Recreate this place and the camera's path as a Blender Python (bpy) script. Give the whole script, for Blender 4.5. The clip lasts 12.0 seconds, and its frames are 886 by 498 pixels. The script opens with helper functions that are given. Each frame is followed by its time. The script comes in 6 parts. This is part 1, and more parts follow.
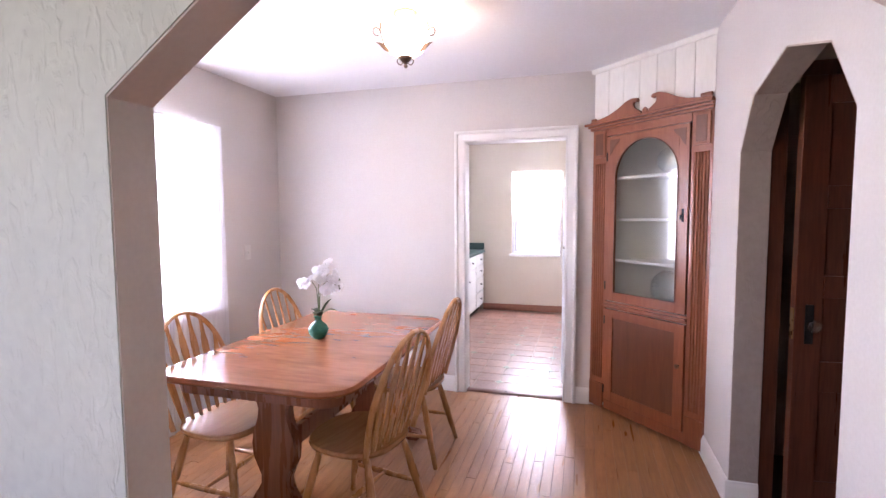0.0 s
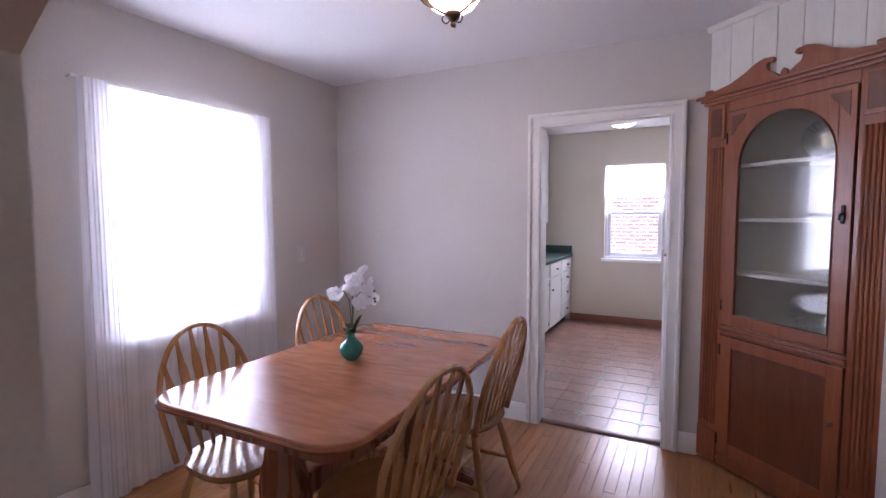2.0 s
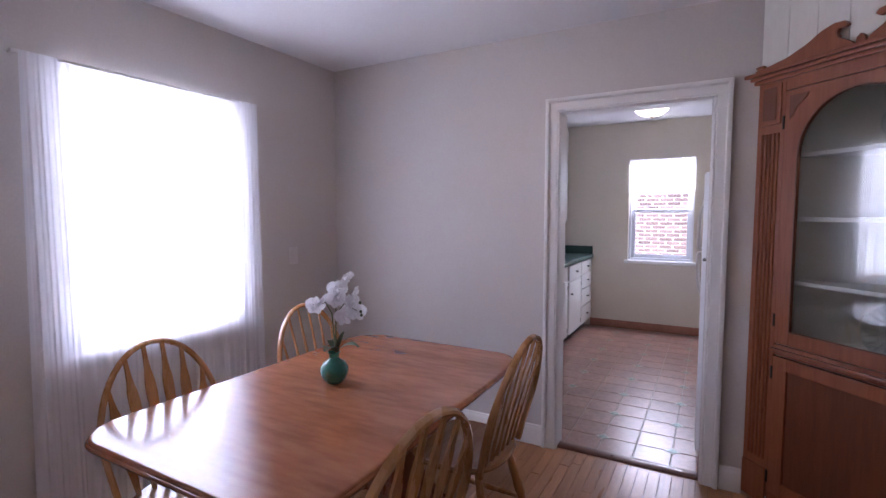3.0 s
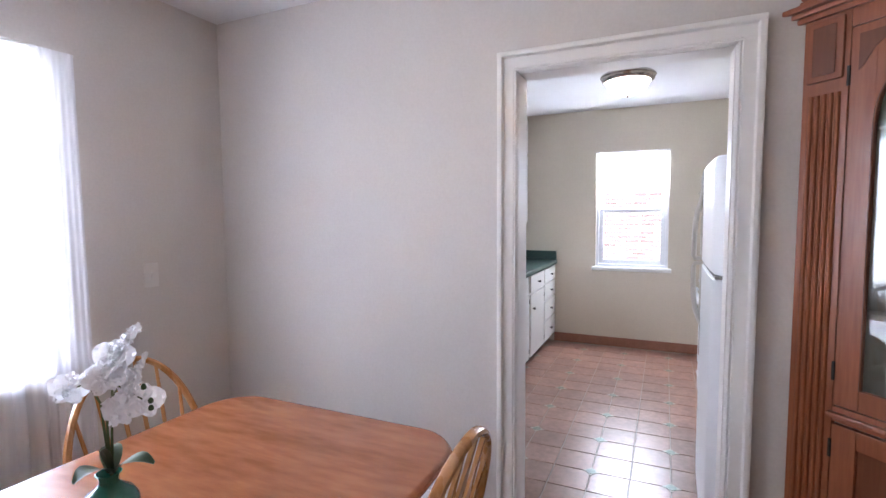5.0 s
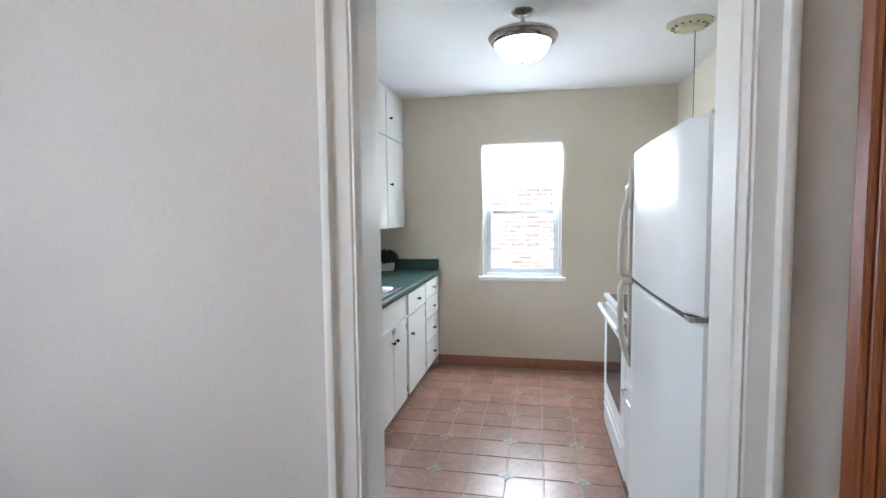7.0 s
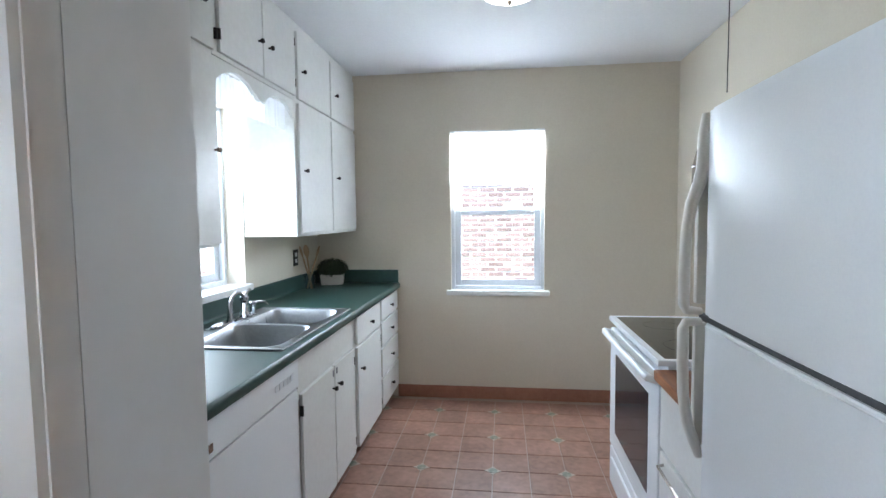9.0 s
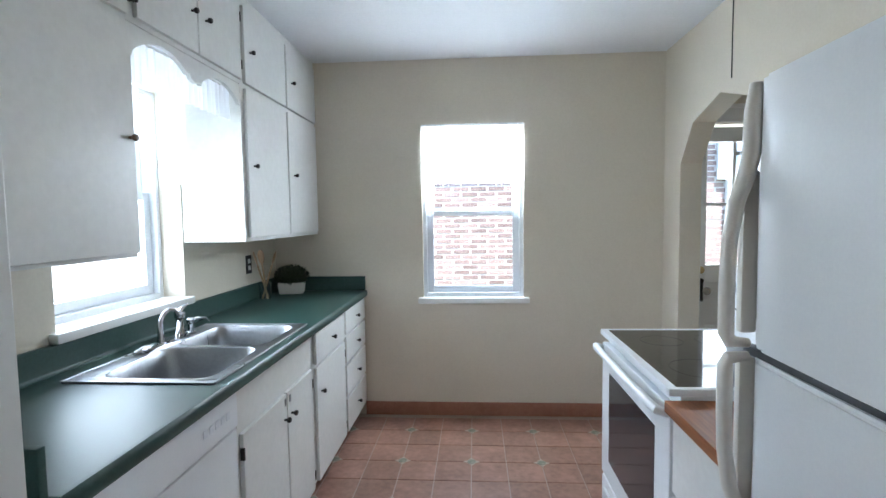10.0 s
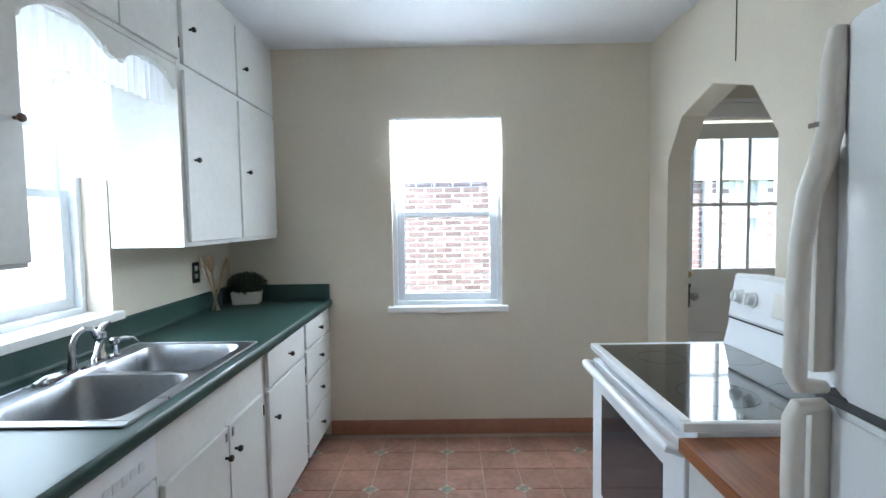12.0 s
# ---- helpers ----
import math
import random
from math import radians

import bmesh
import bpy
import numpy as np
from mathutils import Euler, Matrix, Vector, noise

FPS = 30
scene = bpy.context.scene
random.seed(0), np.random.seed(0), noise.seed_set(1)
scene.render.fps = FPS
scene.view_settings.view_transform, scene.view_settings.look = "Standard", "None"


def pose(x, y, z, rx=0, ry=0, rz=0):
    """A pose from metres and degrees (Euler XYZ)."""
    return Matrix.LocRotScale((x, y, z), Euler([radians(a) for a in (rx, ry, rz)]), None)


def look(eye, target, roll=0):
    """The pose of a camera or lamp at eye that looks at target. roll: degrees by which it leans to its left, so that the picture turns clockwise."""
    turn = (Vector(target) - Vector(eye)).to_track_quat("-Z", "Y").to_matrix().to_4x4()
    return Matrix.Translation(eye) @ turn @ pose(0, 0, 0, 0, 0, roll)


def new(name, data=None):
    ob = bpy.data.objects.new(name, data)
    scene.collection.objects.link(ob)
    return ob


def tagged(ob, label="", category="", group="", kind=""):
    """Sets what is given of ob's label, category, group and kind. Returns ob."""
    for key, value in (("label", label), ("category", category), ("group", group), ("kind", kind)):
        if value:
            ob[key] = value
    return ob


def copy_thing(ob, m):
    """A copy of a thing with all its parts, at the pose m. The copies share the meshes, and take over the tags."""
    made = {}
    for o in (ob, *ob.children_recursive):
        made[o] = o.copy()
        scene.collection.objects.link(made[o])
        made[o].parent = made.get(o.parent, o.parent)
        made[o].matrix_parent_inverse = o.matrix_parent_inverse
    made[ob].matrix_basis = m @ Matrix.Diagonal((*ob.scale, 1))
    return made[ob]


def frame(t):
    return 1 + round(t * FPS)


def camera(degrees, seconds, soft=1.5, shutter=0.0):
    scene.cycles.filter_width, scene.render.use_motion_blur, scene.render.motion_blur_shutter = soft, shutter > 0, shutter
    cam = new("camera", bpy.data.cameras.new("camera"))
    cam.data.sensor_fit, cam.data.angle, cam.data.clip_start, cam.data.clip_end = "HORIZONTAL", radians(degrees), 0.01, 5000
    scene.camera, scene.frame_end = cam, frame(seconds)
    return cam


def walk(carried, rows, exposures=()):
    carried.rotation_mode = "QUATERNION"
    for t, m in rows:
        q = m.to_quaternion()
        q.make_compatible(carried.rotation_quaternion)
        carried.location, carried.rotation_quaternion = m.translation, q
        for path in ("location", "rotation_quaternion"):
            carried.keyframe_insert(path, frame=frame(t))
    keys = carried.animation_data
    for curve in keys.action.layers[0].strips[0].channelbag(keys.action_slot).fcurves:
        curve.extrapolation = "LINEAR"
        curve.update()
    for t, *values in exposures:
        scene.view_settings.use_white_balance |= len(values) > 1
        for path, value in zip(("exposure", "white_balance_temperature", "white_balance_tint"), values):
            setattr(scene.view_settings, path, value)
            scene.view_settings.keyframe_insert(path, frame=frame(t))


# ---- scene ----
cam = camera(84.8, 12.0)
PATH = [
    (0, (0.011, 1.258, 1.444), (-0.542, 3.175, 1.301), -0.3),
    (0.5, (0.028, 1.41, 1.43), (-0.631, 3.293, 1.288), -0.2),
    (1, (0.035, 1.553, 1.433), (-0.719, 3.4, 1.293), -0.2),
    (1.5, (0.015, 1.686, 1.423), (-0.821, 3.498, 1.285), -0.2),
    (2, (0.008, 1.834, 1.436), (-0.9, 3.611, 1.294), -0.2),
    (2.5, (-0.033, 2.011, 1.436), (-0.983, 3.765, 1.287), -0.1),
    (3, (-0.095, 2.192, 1.435), (-1.065, 3.934, 1.285), -0.1),
    (3.2, (-0.115, 2.261, 1.436), (-1.086, 4.003, 1.286), -0.1),
    (4.8, (-0.302, 2.943, 1.432), (-1.179, 4.734, 1.285), -0.3),
    (5, (-0.325, 3.036, 1.433), (-1.155, 4.85, 1.287), -0.4),
    (5.5, (-0.366, 3.274, 1.423), (-1.079, 5.137, 1.278), -0.3),
    (6, (-0.419, 3.519, 1.429), (-0.997, 5.428, 1.285), -0.5),
    (6.5, (-0.473, 3.745, 1.43), (-0.95, 5.683, 1.287), -0.5),
    (7, (-0.495, 3.983, 1.429), (-0.881, 5.941, 1.287), -0.6),
    (9, (-0.614, 4.741, 1.415), (-0.853, 6.722, 1.285), -0.6),
    (9.5, (-0.627, 4.899, 1.414), (-0.802, 6.888, 1.286), -0.7),
    (10, (-0.638, 5.048, 1.421), (-0.766, 7.04, 1.291), -0.8),
    (10.5, (-0.648, 5.153, 1.428), (-0.72, 7.148, 1.304), -0.9),
    (11, (-0.643, 5.24, 1.423), (-0.694, 7.236, 1.298), -0.9),
    (11.5, (-0.636, 5.295, 1.417), (-0.669, 7.291, 1.296), -1.0),
    (12, (-0.637, 5.317, 1.414), (-0.66, 7.313, 1.294), -0.9),
]

EXPOSURES = [(0, 3.84, 6400, 33), (1, 3.42, 6200, 34), (2, 2.73, 6050, 34), (3.2, 2.39, 5950, 32), (5, 3.15, 6150, 20), (5.6, 3.25, 6350, 18), (6.5, 3.12, 6250, 10), (7.5, 2.97, 6080, 9), (9, 2.73, 5950, 8), (12, 2.6, 5900, 6)]
walk(cam, [(t, look(eye, target, roll)) for t, eye, target, roll in PATH], EXPOSURES)

# ---- light: an overcast-bright sky, the daylight of the windows, two lamps ----
world = bpy.data.worlds.new("sky")
scene.world = world
world.use_nodes = True
sky = world.node_tree.nodes.new("ShaderNodeTexSky")
sky.sky_type, sky.sun_disc = "NISHITA", False
sky.sun_elevation, sky.sun_rotation = radians(69), radians(162)
sky_back = world.node_tree.nodes["Background"]
sky_back.inputs["Strength"].default_value = 0.15
world.node_tree.links.new(sky.outputs[0], sky_back.inputs["Color"])
sun = new("sun", bpy.data.lights.new("sun", "SUN"))
sun.data.energy, sun.data.angle, sun.data.color = 4.0, radians(0.6), (1.0, 0.95, 0.88)
sun.matrix_world = look((1.8, -5.4, 15), (0, 0, 0))


def window_light(name, eye, target, width, height, watts, colour):
    ob = new(name, bpy.data.lights.new(name, "AREA"))
    ob.data.shape, ob.data.size, ob.data.size_y = "RECTANGLE", width, height
    ob.data.energy, ob.data.color = watts, colour
    ob.matrix_world = look(eye, target)
    return ob


DAY = (0.86, 0.94, 1.0)
window_light("daylight_dining", (-2.86, 3.69, 1.45), (0, 3.69, 1.3), 1.3, 1.7, 22, DAY)
window_light("daylight_sink", (-2.50, 6.98, 1.30), (0, 6.98, 0.75), 1.7, 1.9, 21, DAY)
window_light("daylight_living", (-2.86, 0.2, 1.5), (0, 0.2, 1.3), 1.5, 1.4, 4, DAY)

window_light("daylight_far", (-0.645, 8.625, 1.80), (-0.645, 6.0, 0.4), 0.60, 0.42, 7.5, DAY)
window_light("daylight_back_door", (1.10, 8.78, 1.50), (1.0, 6.0, 1.2), 0.6, 0.85, 1.8, DAY)


def lamp_point(name, place, watts, colour, radius):
    ob = new(name, bpy.data.lights.new(name, "POINT"))
    ob.data.energy, ob.data.color, ob.data.shadow_soft_size = watts, colour, radius
    ob.location = place
    return ob


WARM = (1.0, 0.80, 0.55)
lamp_point("pendant_bulb", (-0.88, 3.67, 2.36), 0.75, WARM, 0.04)
lamp_point("kitchen_bulb", (-0.58, 6.66, 2.28), 0.5, WARM, 0.04)

# ---- materials ----
def material(name, c1, c2, rough=0.6, scale=6.0, fine=60.0, stretch=(1, 1, 1), bump=0.0, metal=0.0, coat=0.0, jitter=0.0, rough_var=0.1, spec=0.5):
    """Two colours mixed by coarse and fine noise, with roughness variation and a fine relief."""
    m = bpy.data.materials.new(name)
    m.use_nodes = True
    nt = m.node_tree
    n, l = nt.nodes, nt.links
    b = n["Principled BSDF"]
    co = n.new("ShaderNodeTexCoord")
    mp = n.new("ShaderNodeMapping")
    mp.inputs["Scale"].default_value = stretch
    l.new(co.outputs["Object"], mp.inputs["Vector"])
    if jitter:
        who, far = n.new("ShaderNodeObjectInfo"), n.new("ShaderNodeVectorMath")
        far.operation = "SCALE"
        far.inputs[0].default_value, far.inputs["Scale"].default_value = (37, 53, 71), 1
        l.new(who.outputs["Random"], far.inputs["Scale"])
        l.new(far.outputs[0], mp.inputs["Location"])
    big, small = n.new("ShaderNodeTexNoise"), n.new("ShaderNodeTexNoise")
    for t, s in ((big, scale), (small, fine)):
        t.inputs["Scale"].default_value, t.inputs["Detail"].default_value = s, 4
        l.new(mp.outputs[0], t.inputs["Vector"])
    add = n.new("ShaderNodeMath")
    add.operation = "MULTIPLY_ADD"
    l.new(small.outputs[0], add.inputs[0])
    add.inputs[1].default_value = 0.5
    half = n.new("ShaderNodeMath")
    half.operation = "MULTIPLY"
    half.inputs[1].default_value = 0.5
    l.new(big.outputs[0], half.inputs[0])
    l.new(half.outputs[0], add.inputs[2])
    ramp = n.new("ShaderNodeValToRGB")
    ramp.color_ramp.elements[0].position, ramp.color_ramp.elements[1].position = 0.36, 0.64
    ramp.color_ramp.elements[0].color, ramp.color_ramp.elements[1].color = (*c1, 1), (*c2, 1)
    l.new(add.outputs[0], ramp.inputs[0])
    colour = ramp.outputs[0]
    if jitter:
        info, hsv = n.new("ShaderNodeObjectInfo"), n.new("ShaderNodeHueSaturation")
        rng = n.new("ShaderNodeMapRange")
        rng.inputs["To Min"].default_value, rng.inputs["To Max"].default_value = 1 - jitter, 1 + jitter
        l.new(info.outputs["Random"], rng.inputs["Value"])
        l.new(rng.outputs[0], hsv.inputs["Value"])
        l.new(colour, hsv.inputs["Color"])
        colour = hsv.outputs[0]
    l.new(colour, b.inputs["Base Color"])
    rr = n.new("ShaderNodeMapRange")
    rr.inputs["To Min"].default_value, rr.inputs["To Max"].default_value = max(0.02, rough - rough_var), min(1, rough + rough_var)
    l.new(big.outputs[0], rr.inputs["Value"])
    l.new(rr.outputs[0], b.inputs["Roughness"])
    b.inputs["Metallic"].default_value, b.inputs["Coat Weight"].default_value = metal, coat
    b.inputs["Coat Roughness"].default_value, b.inputs["Specular IOR Level"].default_value = 0.12, spec
    if bump:
        bp = n.new("ShaderNodeBump")
        bp.inputs["Strength"].default_value, bp.inputs["Distance"].default_value = bump, 0.004
        l.new(add.outputs[0], bp.inputs["Height"])
        l.new(bp.outputs[0], b.inputs["Normal"])
    return m


def wood(name, dark, light, axis=0, rough=0.3, coat=0.3, scale=1.0, jitter=0.0, bump=0.05):
    """Grain drawn out along one axis."""
    st = [14.0 * scale] * 3
    st[axis] = 1.1 * scale
    return material(name, dark, light, rough, 1.6, 7.0, st, bump, 0, coat, jitter, 0.08)


def glowing(name, colour, strength):
    m = bpy.data.materials.new(name)
    m.use_nodes = True
    b = m.node_tree.nodes["Principled BSDF"]
    b.inputs["Base Color"].default_value = (*colour, 1)
    b.inputs["Emission Color"].default_value = (*colour, 1)
    b.inputs["Emission Strength"].default_value = strength
    b.inputs["Roughness"].default_value = 0.3
    return m


def clear_glass(name, tint=(1, 1, 1), rough=0.0, gloss=0.045):
    """Thin glass: clear, with a mirror gloss that grows towards grazing."""
    m = bpy.data.materials.new(name)
    m.use_nodes = True
    n, l = m.node_tree.nodes, m.node_tree.links
    n.remove(n["Principled BSDF"])
    tr, gl, mix, fr = n.new("ShaderNodeBsdfTransparent"), n.new("ShaderNodeBsdfGlossy"), n.new("ShaderNodeMixShader"), n.new("ShaderNodeMath")
    lw, pw = n.new("ShaderNodeLayerWeight"), n.new("ShaderNodeMath")
    pw.operation, fr.operation = "POWER", "MULTIPLY_ADD"
    l.new(lw.outputs["Facing"], pw.inputs[0])
    pw.inputs[1].default_value = 4.0
    l.new(pw.outputs[0], fr.inputs[0])
    fr.inputs[1].default_value, fr.inputs[2].default_value = 0.9, gloss
    tr.inputs[0].default_value, gl.inputs["Roughness"].default_value = (*tint, 1), rough
    l.new(fr.outputs[0], mix.inputs[0])
    l.new(tr.outputs[0], mix.inputs[1])
    l.new(gl.outputs[0], mix.inputs[2])
    l.new(mix.outputs[0], n["Material Output"].inputs[0])
    return m


def sheer(name, see=0.45):
    """Thin white voile: part clear, part diffusing."""
    m = bpy.data.materials.new(name)
    m.use_nodes = True
    n, l = m.node_tree.nodes, m.node_tree.links
    n.remove(n["Principled BSDF"])
    tr, tl, df = n.new("ShaderNodeBsdfTransparent"), n.new("ShaderNodeBsdfTranslucent"), n.new("ShaderNodeBsdfDiffuse")
    a, b2 = n.new("ShaderNodeMixShader"), n.new("ShaderNodeMixShader")
    for s in (tl, df):
        s.inputs[0].default_value = (0.90, 0.905, 0.94, 1)
    co, mp, no = n.new("ShaderNodeTexCoord"), n.new("ShaderNodeMapping"), n.new("ShaderNodeTexNoise")
    mp.inputs["Scale"].default_value = (1, 1, 0.1)
    no.inputs["Scale"].default_value = 14
    rg = n.new("ShaderNodeMapRange")
    rg.inputs["To Min"].default_value, rg.inputs["To Max"].default_value = 1 - see * 1.5, 1 - see * 0.5
    l.new(co.outputs["Object"], mp.inputs[0])
    l.new(mp.outputs[0], no.inputs["Vector"])
    l.new(no.outputs[0], rg.inputs["Value"])
    a.inputs[0].default_value = 0.55
    l.new(tl.outputs[0], a.inputs[1])
    l.new(df.outputs[0], a.inputs[2])
    l.new(rg.outputs[0], b2.inputs[0])
    l.new(tr.outputs[0], b2.inputs[1])
    l.new(a.outputs[0], b2.inputs[2])
    l.new(b2.outputs[0], n["Material Output"].inputs[0])
    return m


def stucco(name, c1, c2):
    """Hand-trowelled plaster: short upright strokes in relief."""
    m = material(name, c1, c2, 0.7, 2.0, 30.0)
    n, l = m.node_tree.nodes, m.node_tree.links
    co, mp, no, wv, bp = n.new("ShaderNodeTexCoord"), n.new("ShaderNodeMapping"), n.new("ShaderNodeTexNoise"), n.new("ShaderNodeTexVoronoi"), n.new("ShaderNodeBump")
    mp.inputs["Scale"].default_value = (26, 26, 11)
    no.inputs["Scale"].default_value, no.inputs["Detail"].default_value, no.inputs["Distortion"].default_value = 0.9, 5, 1.4
    l.new(co.outputs["Object"], mp.inputs[0])
    l.new(mp.outputs[0], no.inputs["Vector"])
    rp = n.new("ShaderNodeValToRGB")
    rp.color_ramp.elements[0].position, rp.color_ramp.elements[1].position = 0.5, 0.66
    n.remove(wv)
    l.new(no.outputs[0], rp.inputs[0])
    l.new(rp.outputs[0], bp.inputs["Height"])
    bp.inputs["Strength"].default_value, bp.inputs["Distance"].default_value = 0.42, 0.005
    l.new(bp.outputs[0], n["Principled BSDF"].inputs["Normal"])
    return m


M_DINING = material("dining_wall_paint", (0.59, 0.555, 0.53), (0.64, 0.605, 0.58), 0.7, 1.5, 90, bump=0.06)
M_KITCHEN = material("kitchen_wall_paint", (0.66, 0.595, 0.495), (0.71, 0.645, 0.54), 0.7, 1.5, 90, bump=0.06)
M_LINING = material("arch_lining_paint", (0.62, 0.54, 0.485), (0.67, 0.59, 0.53), 0.7, 2, 60, bump=0.05)
M_SWITCH = material("almond_plastic", (0.65, 0.625, 0.60), (0.69, 0.665, 0.64), 0.4)
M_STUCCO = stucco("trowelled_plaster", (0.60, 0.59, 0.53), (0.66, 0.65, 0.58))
# browner, darker copy of the plaster: shade away from the window is in the colour
M_STUCCO_SHADED = stucco("trowelled_plaster_shaded", (0.42, 0.34, 0.295), (0.48, 0.395, 0.345))
M_CEIL = material("ceiling_paint", (0.78, 0.78, 0.79), (0.83, 0.83, 0.84), 0.85, 1.2, 70, bump=0.04)
M_TRIM = material("white_trim_paint", (0.795, 0.785, 0.765), (0.82, 0.81, 0.795), 0.42, 3, 50, bump=0.006)
M_BOARDS = material("cream_board_paint", (0.72, 0.70, 0.64), (0.78, 0.76, 0.70), 0.4, 3, 50, (1, 1, 0.3), bump=0.03)
M_CAB = material("cabinet_white_paint", (0.72, 0.72, 0.70), (0.78, 0.78, 0.76), 0.35, 3, 40, bump=0.03)
M_ENAMEL = material("white_enamel", (0.80, 0.82, 0.85), (0.84, 0.86, 0.88), 0.36, 2, 200, bump=0.04)
M_PLASTIC = material("warm_white_plastic", (0.74, 0.71, 0.66), (0.78, 0.75, 0.70), 0.35, 3, 80)
M_OAKFLOOR = wood("oak_floor_boards", (0.30, 0.128, 0.047), (0.41, 0.19, 0.075), 1, 0.30, 0.12, 1.0, 0.09)
M_GAP = material("dark_joint", (0.05, 0.03, 0.02), (0.07, 0.045, 0.03), 0.8)
M_TILE = material("terracotta_vinyl_tile", (0.205, 0.100, 0.072), (0.37, 0.200, 0.146), 0.31, 6, 30, bump=0.02, jitter=0.14, spec=1.0, rough_var=0.04)
M_GROUT = material("pale_grout", (0.38, 0.315, 0.27), (0.46, 0.39, 0.33), 0.5, 10, 60)
M_MOTIFEDGE = material("grey_motif_border", (0.42, 0.365, 0.31), (0.50, 0.44, 0.375), 0.45, 30, 90)
M_MOTIF = material("green_motif", (0.15, 0.19, 0.155), (0.32, 0.35, 0.30), 0.4, 40, 120)
M_BASEBROWN = material("brown_vinyl_base", (0.26, 0.105, 0.06), (0.33, 0.14, 0.085), 0.45, 4, 40)
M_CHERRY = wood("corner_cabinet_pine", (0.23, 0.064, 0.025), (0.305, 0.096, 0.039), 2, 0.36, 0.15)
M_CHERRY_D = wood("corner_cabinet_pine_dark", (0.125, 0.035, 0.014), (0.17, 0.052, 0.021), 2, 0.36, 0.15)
M_DOORBROWN = wood("stained_door", (0.085, 0.024, 0.012), (0.15, 0.045, 0.022), 2, 0.3, 0.3)
M_TABLE = material("table_maple", (0.26, 0.080, 0.031), (0.40, 0.150, 0.062), 0.2, 1.5, 7.0, (1.2, 5.0, 3.0), 0, 0, 0.3, 0, 0.02)
M_TABLE_BASE = wood("table_base_maple", (0.19, 0.062, 0.026), (0.27, 0.095, 0.042), 2, 0.28, 0.3)
M_OAK = wood("chair_oak", (0.43, 0.20, 0.070), (0.55, 0.285, 0.115), 2, 0.28, 0.3)
M_OAK_SEAT = wood("chair_seat_oak", (0.36, 0.17, 0.066), (0.46, 0.235, 0.10), 0, 0.2, 0.6)
M_BUTCHER = wood("butcher_block", (0.17, 0.052, 0.016), (0.34, 0.125, 0.042), 1, 0.4, 0.05, 0.9)
M_COUNTER = material("green_laminate", (0.020, 0.055, 0.048), (0.034, 0.078, 0.067), 0.40, 60, 300, rough_var=0.05, spec=0.4)
M_STEEL = material("brushed_steel", (0.33, 0.34, 0.36), (0.41, 0.42, 0.44), 0.31, 4, 60, (1, 8, 1), 0.03, 1.0)
M_CHROME = material("chrome", (0.46, 0.46, 0.48), (0.54, 0.54, 0.56), 0.10, 4, 60, metal=1.0, rough_var=0.03)
M_NICKEL = material("brushed_nickel", (0.36, 0.33, 0.31), (0.46, 0.43, 0.40), 0.25, 4, 60, metal=1.0)
M_BRONZE = material("dark_bronze", (0.05, 0.03, 0.02), (0.12, 0.075, 0.045), 0.4, 20, 90, metal=0.7)
M_IRON = material("dark_iron", (0.02, 0.018, 0.017), (0.045, 0.04, 0.037), 0.4, 30, 90, metal=0.6)
M_BRASS = material("aged_brass", (0.36, 0.25, 0.11), (0.48, 0.35, 0.17), 0.3, 30, 90, metal=0.9)
M_KNOBWOOD = wood("turned_wood_knob", (0.085, 0.04, 0.02), (0.15, 0.075, 0.04), 2, 0.35, 0.2)
M_BLACKGLASS = material("black_ceramic_glass", (0.008, 0.008, 0.009), (0.012, 0.012, 0.013), 0.05, 4, 60, rough_var=0.02, coat=0.4)
M_DARKGLASS = material("oven_window_glass", (0.035, 0.035, 0.04), (0.05, 0.05, 0.055), 0.08, 4, 60, rough_var=0.02)
M_GASKET = material("grey_rubber_gasket", (0.05, 0.053, 0.06), (0.08, 0.084, 0.092), 0.6)
# near-black for recesses, slots and gaps: their shade is put into the colour
M_RECESS_SHADE = material("recess_shade", (0.02, 0.02, 0.02), (0.035, 0.033, 0.03), 0.7)
M_VASE = material("teal_glaze", (0.015, 0.16, 0.12), (0.04, 0.26, 0.20), 0.16, 8, 40, coat=0.4)
M_PETAL = sheer("orchid_petal", 0.0)
M_LEAF = material("dark_leaf", (0.018, 0.045, 0.014), (0.045, 0.085, 0.03), 0.4, 20, 90)
M_STEM = material("green_stem", (0.06, 0.09, 0.03), (0.11, 0.14, 0.05), 0.5, 20, 90)
M_BOXLEAF = material("boxwood_leaf", (0.012, 0.028, 0.010), (0.04, 0.065, 0.022), 0.6, 30, 90, jitter=0.2)
M_SPOON = wood("spoon_wood", (0.36, 0.22, 0.12), (0.52, 0.35, 0.21), 2, 0.55, 0.0)
M_FRAME = material("vinyl_window_frame", (0.72, 0.75, 0.79), (0.78, 0.80, 0.84), 0.35, 3, 60)
# brick red paled and greyed: the haze of glass and voile is in the colour
M_HAZED_BRICK = material("neighbour_brick_hazed", (0.185, 0.132, 0.123), (0.305, 0.222, 0.205), 0.85, 12, 60, bump=0.3, jitter=0.3)
M_MORTAR = material("pale_mortar", (0.70, 0.69, 0.67), (0.78, 0.77, 0.75), 0.9, 12, 60)
M_SIDING = material("white_siding", (0.70, 0.71, 0.72), (0.78, 0.79, 0.80), 0.6, 3, 40)
M_ROOF = material("grey_shingle", (0.10, 0.10, 0.105), (0.17, 0.165, 0.16), 0.9, 8, 60)
M_GROUND = material("yard_grass", (0.045, 0.075, 0.02), (0.09, 0.12, 0.04), 0.9, 3, 40, bump=0.3)
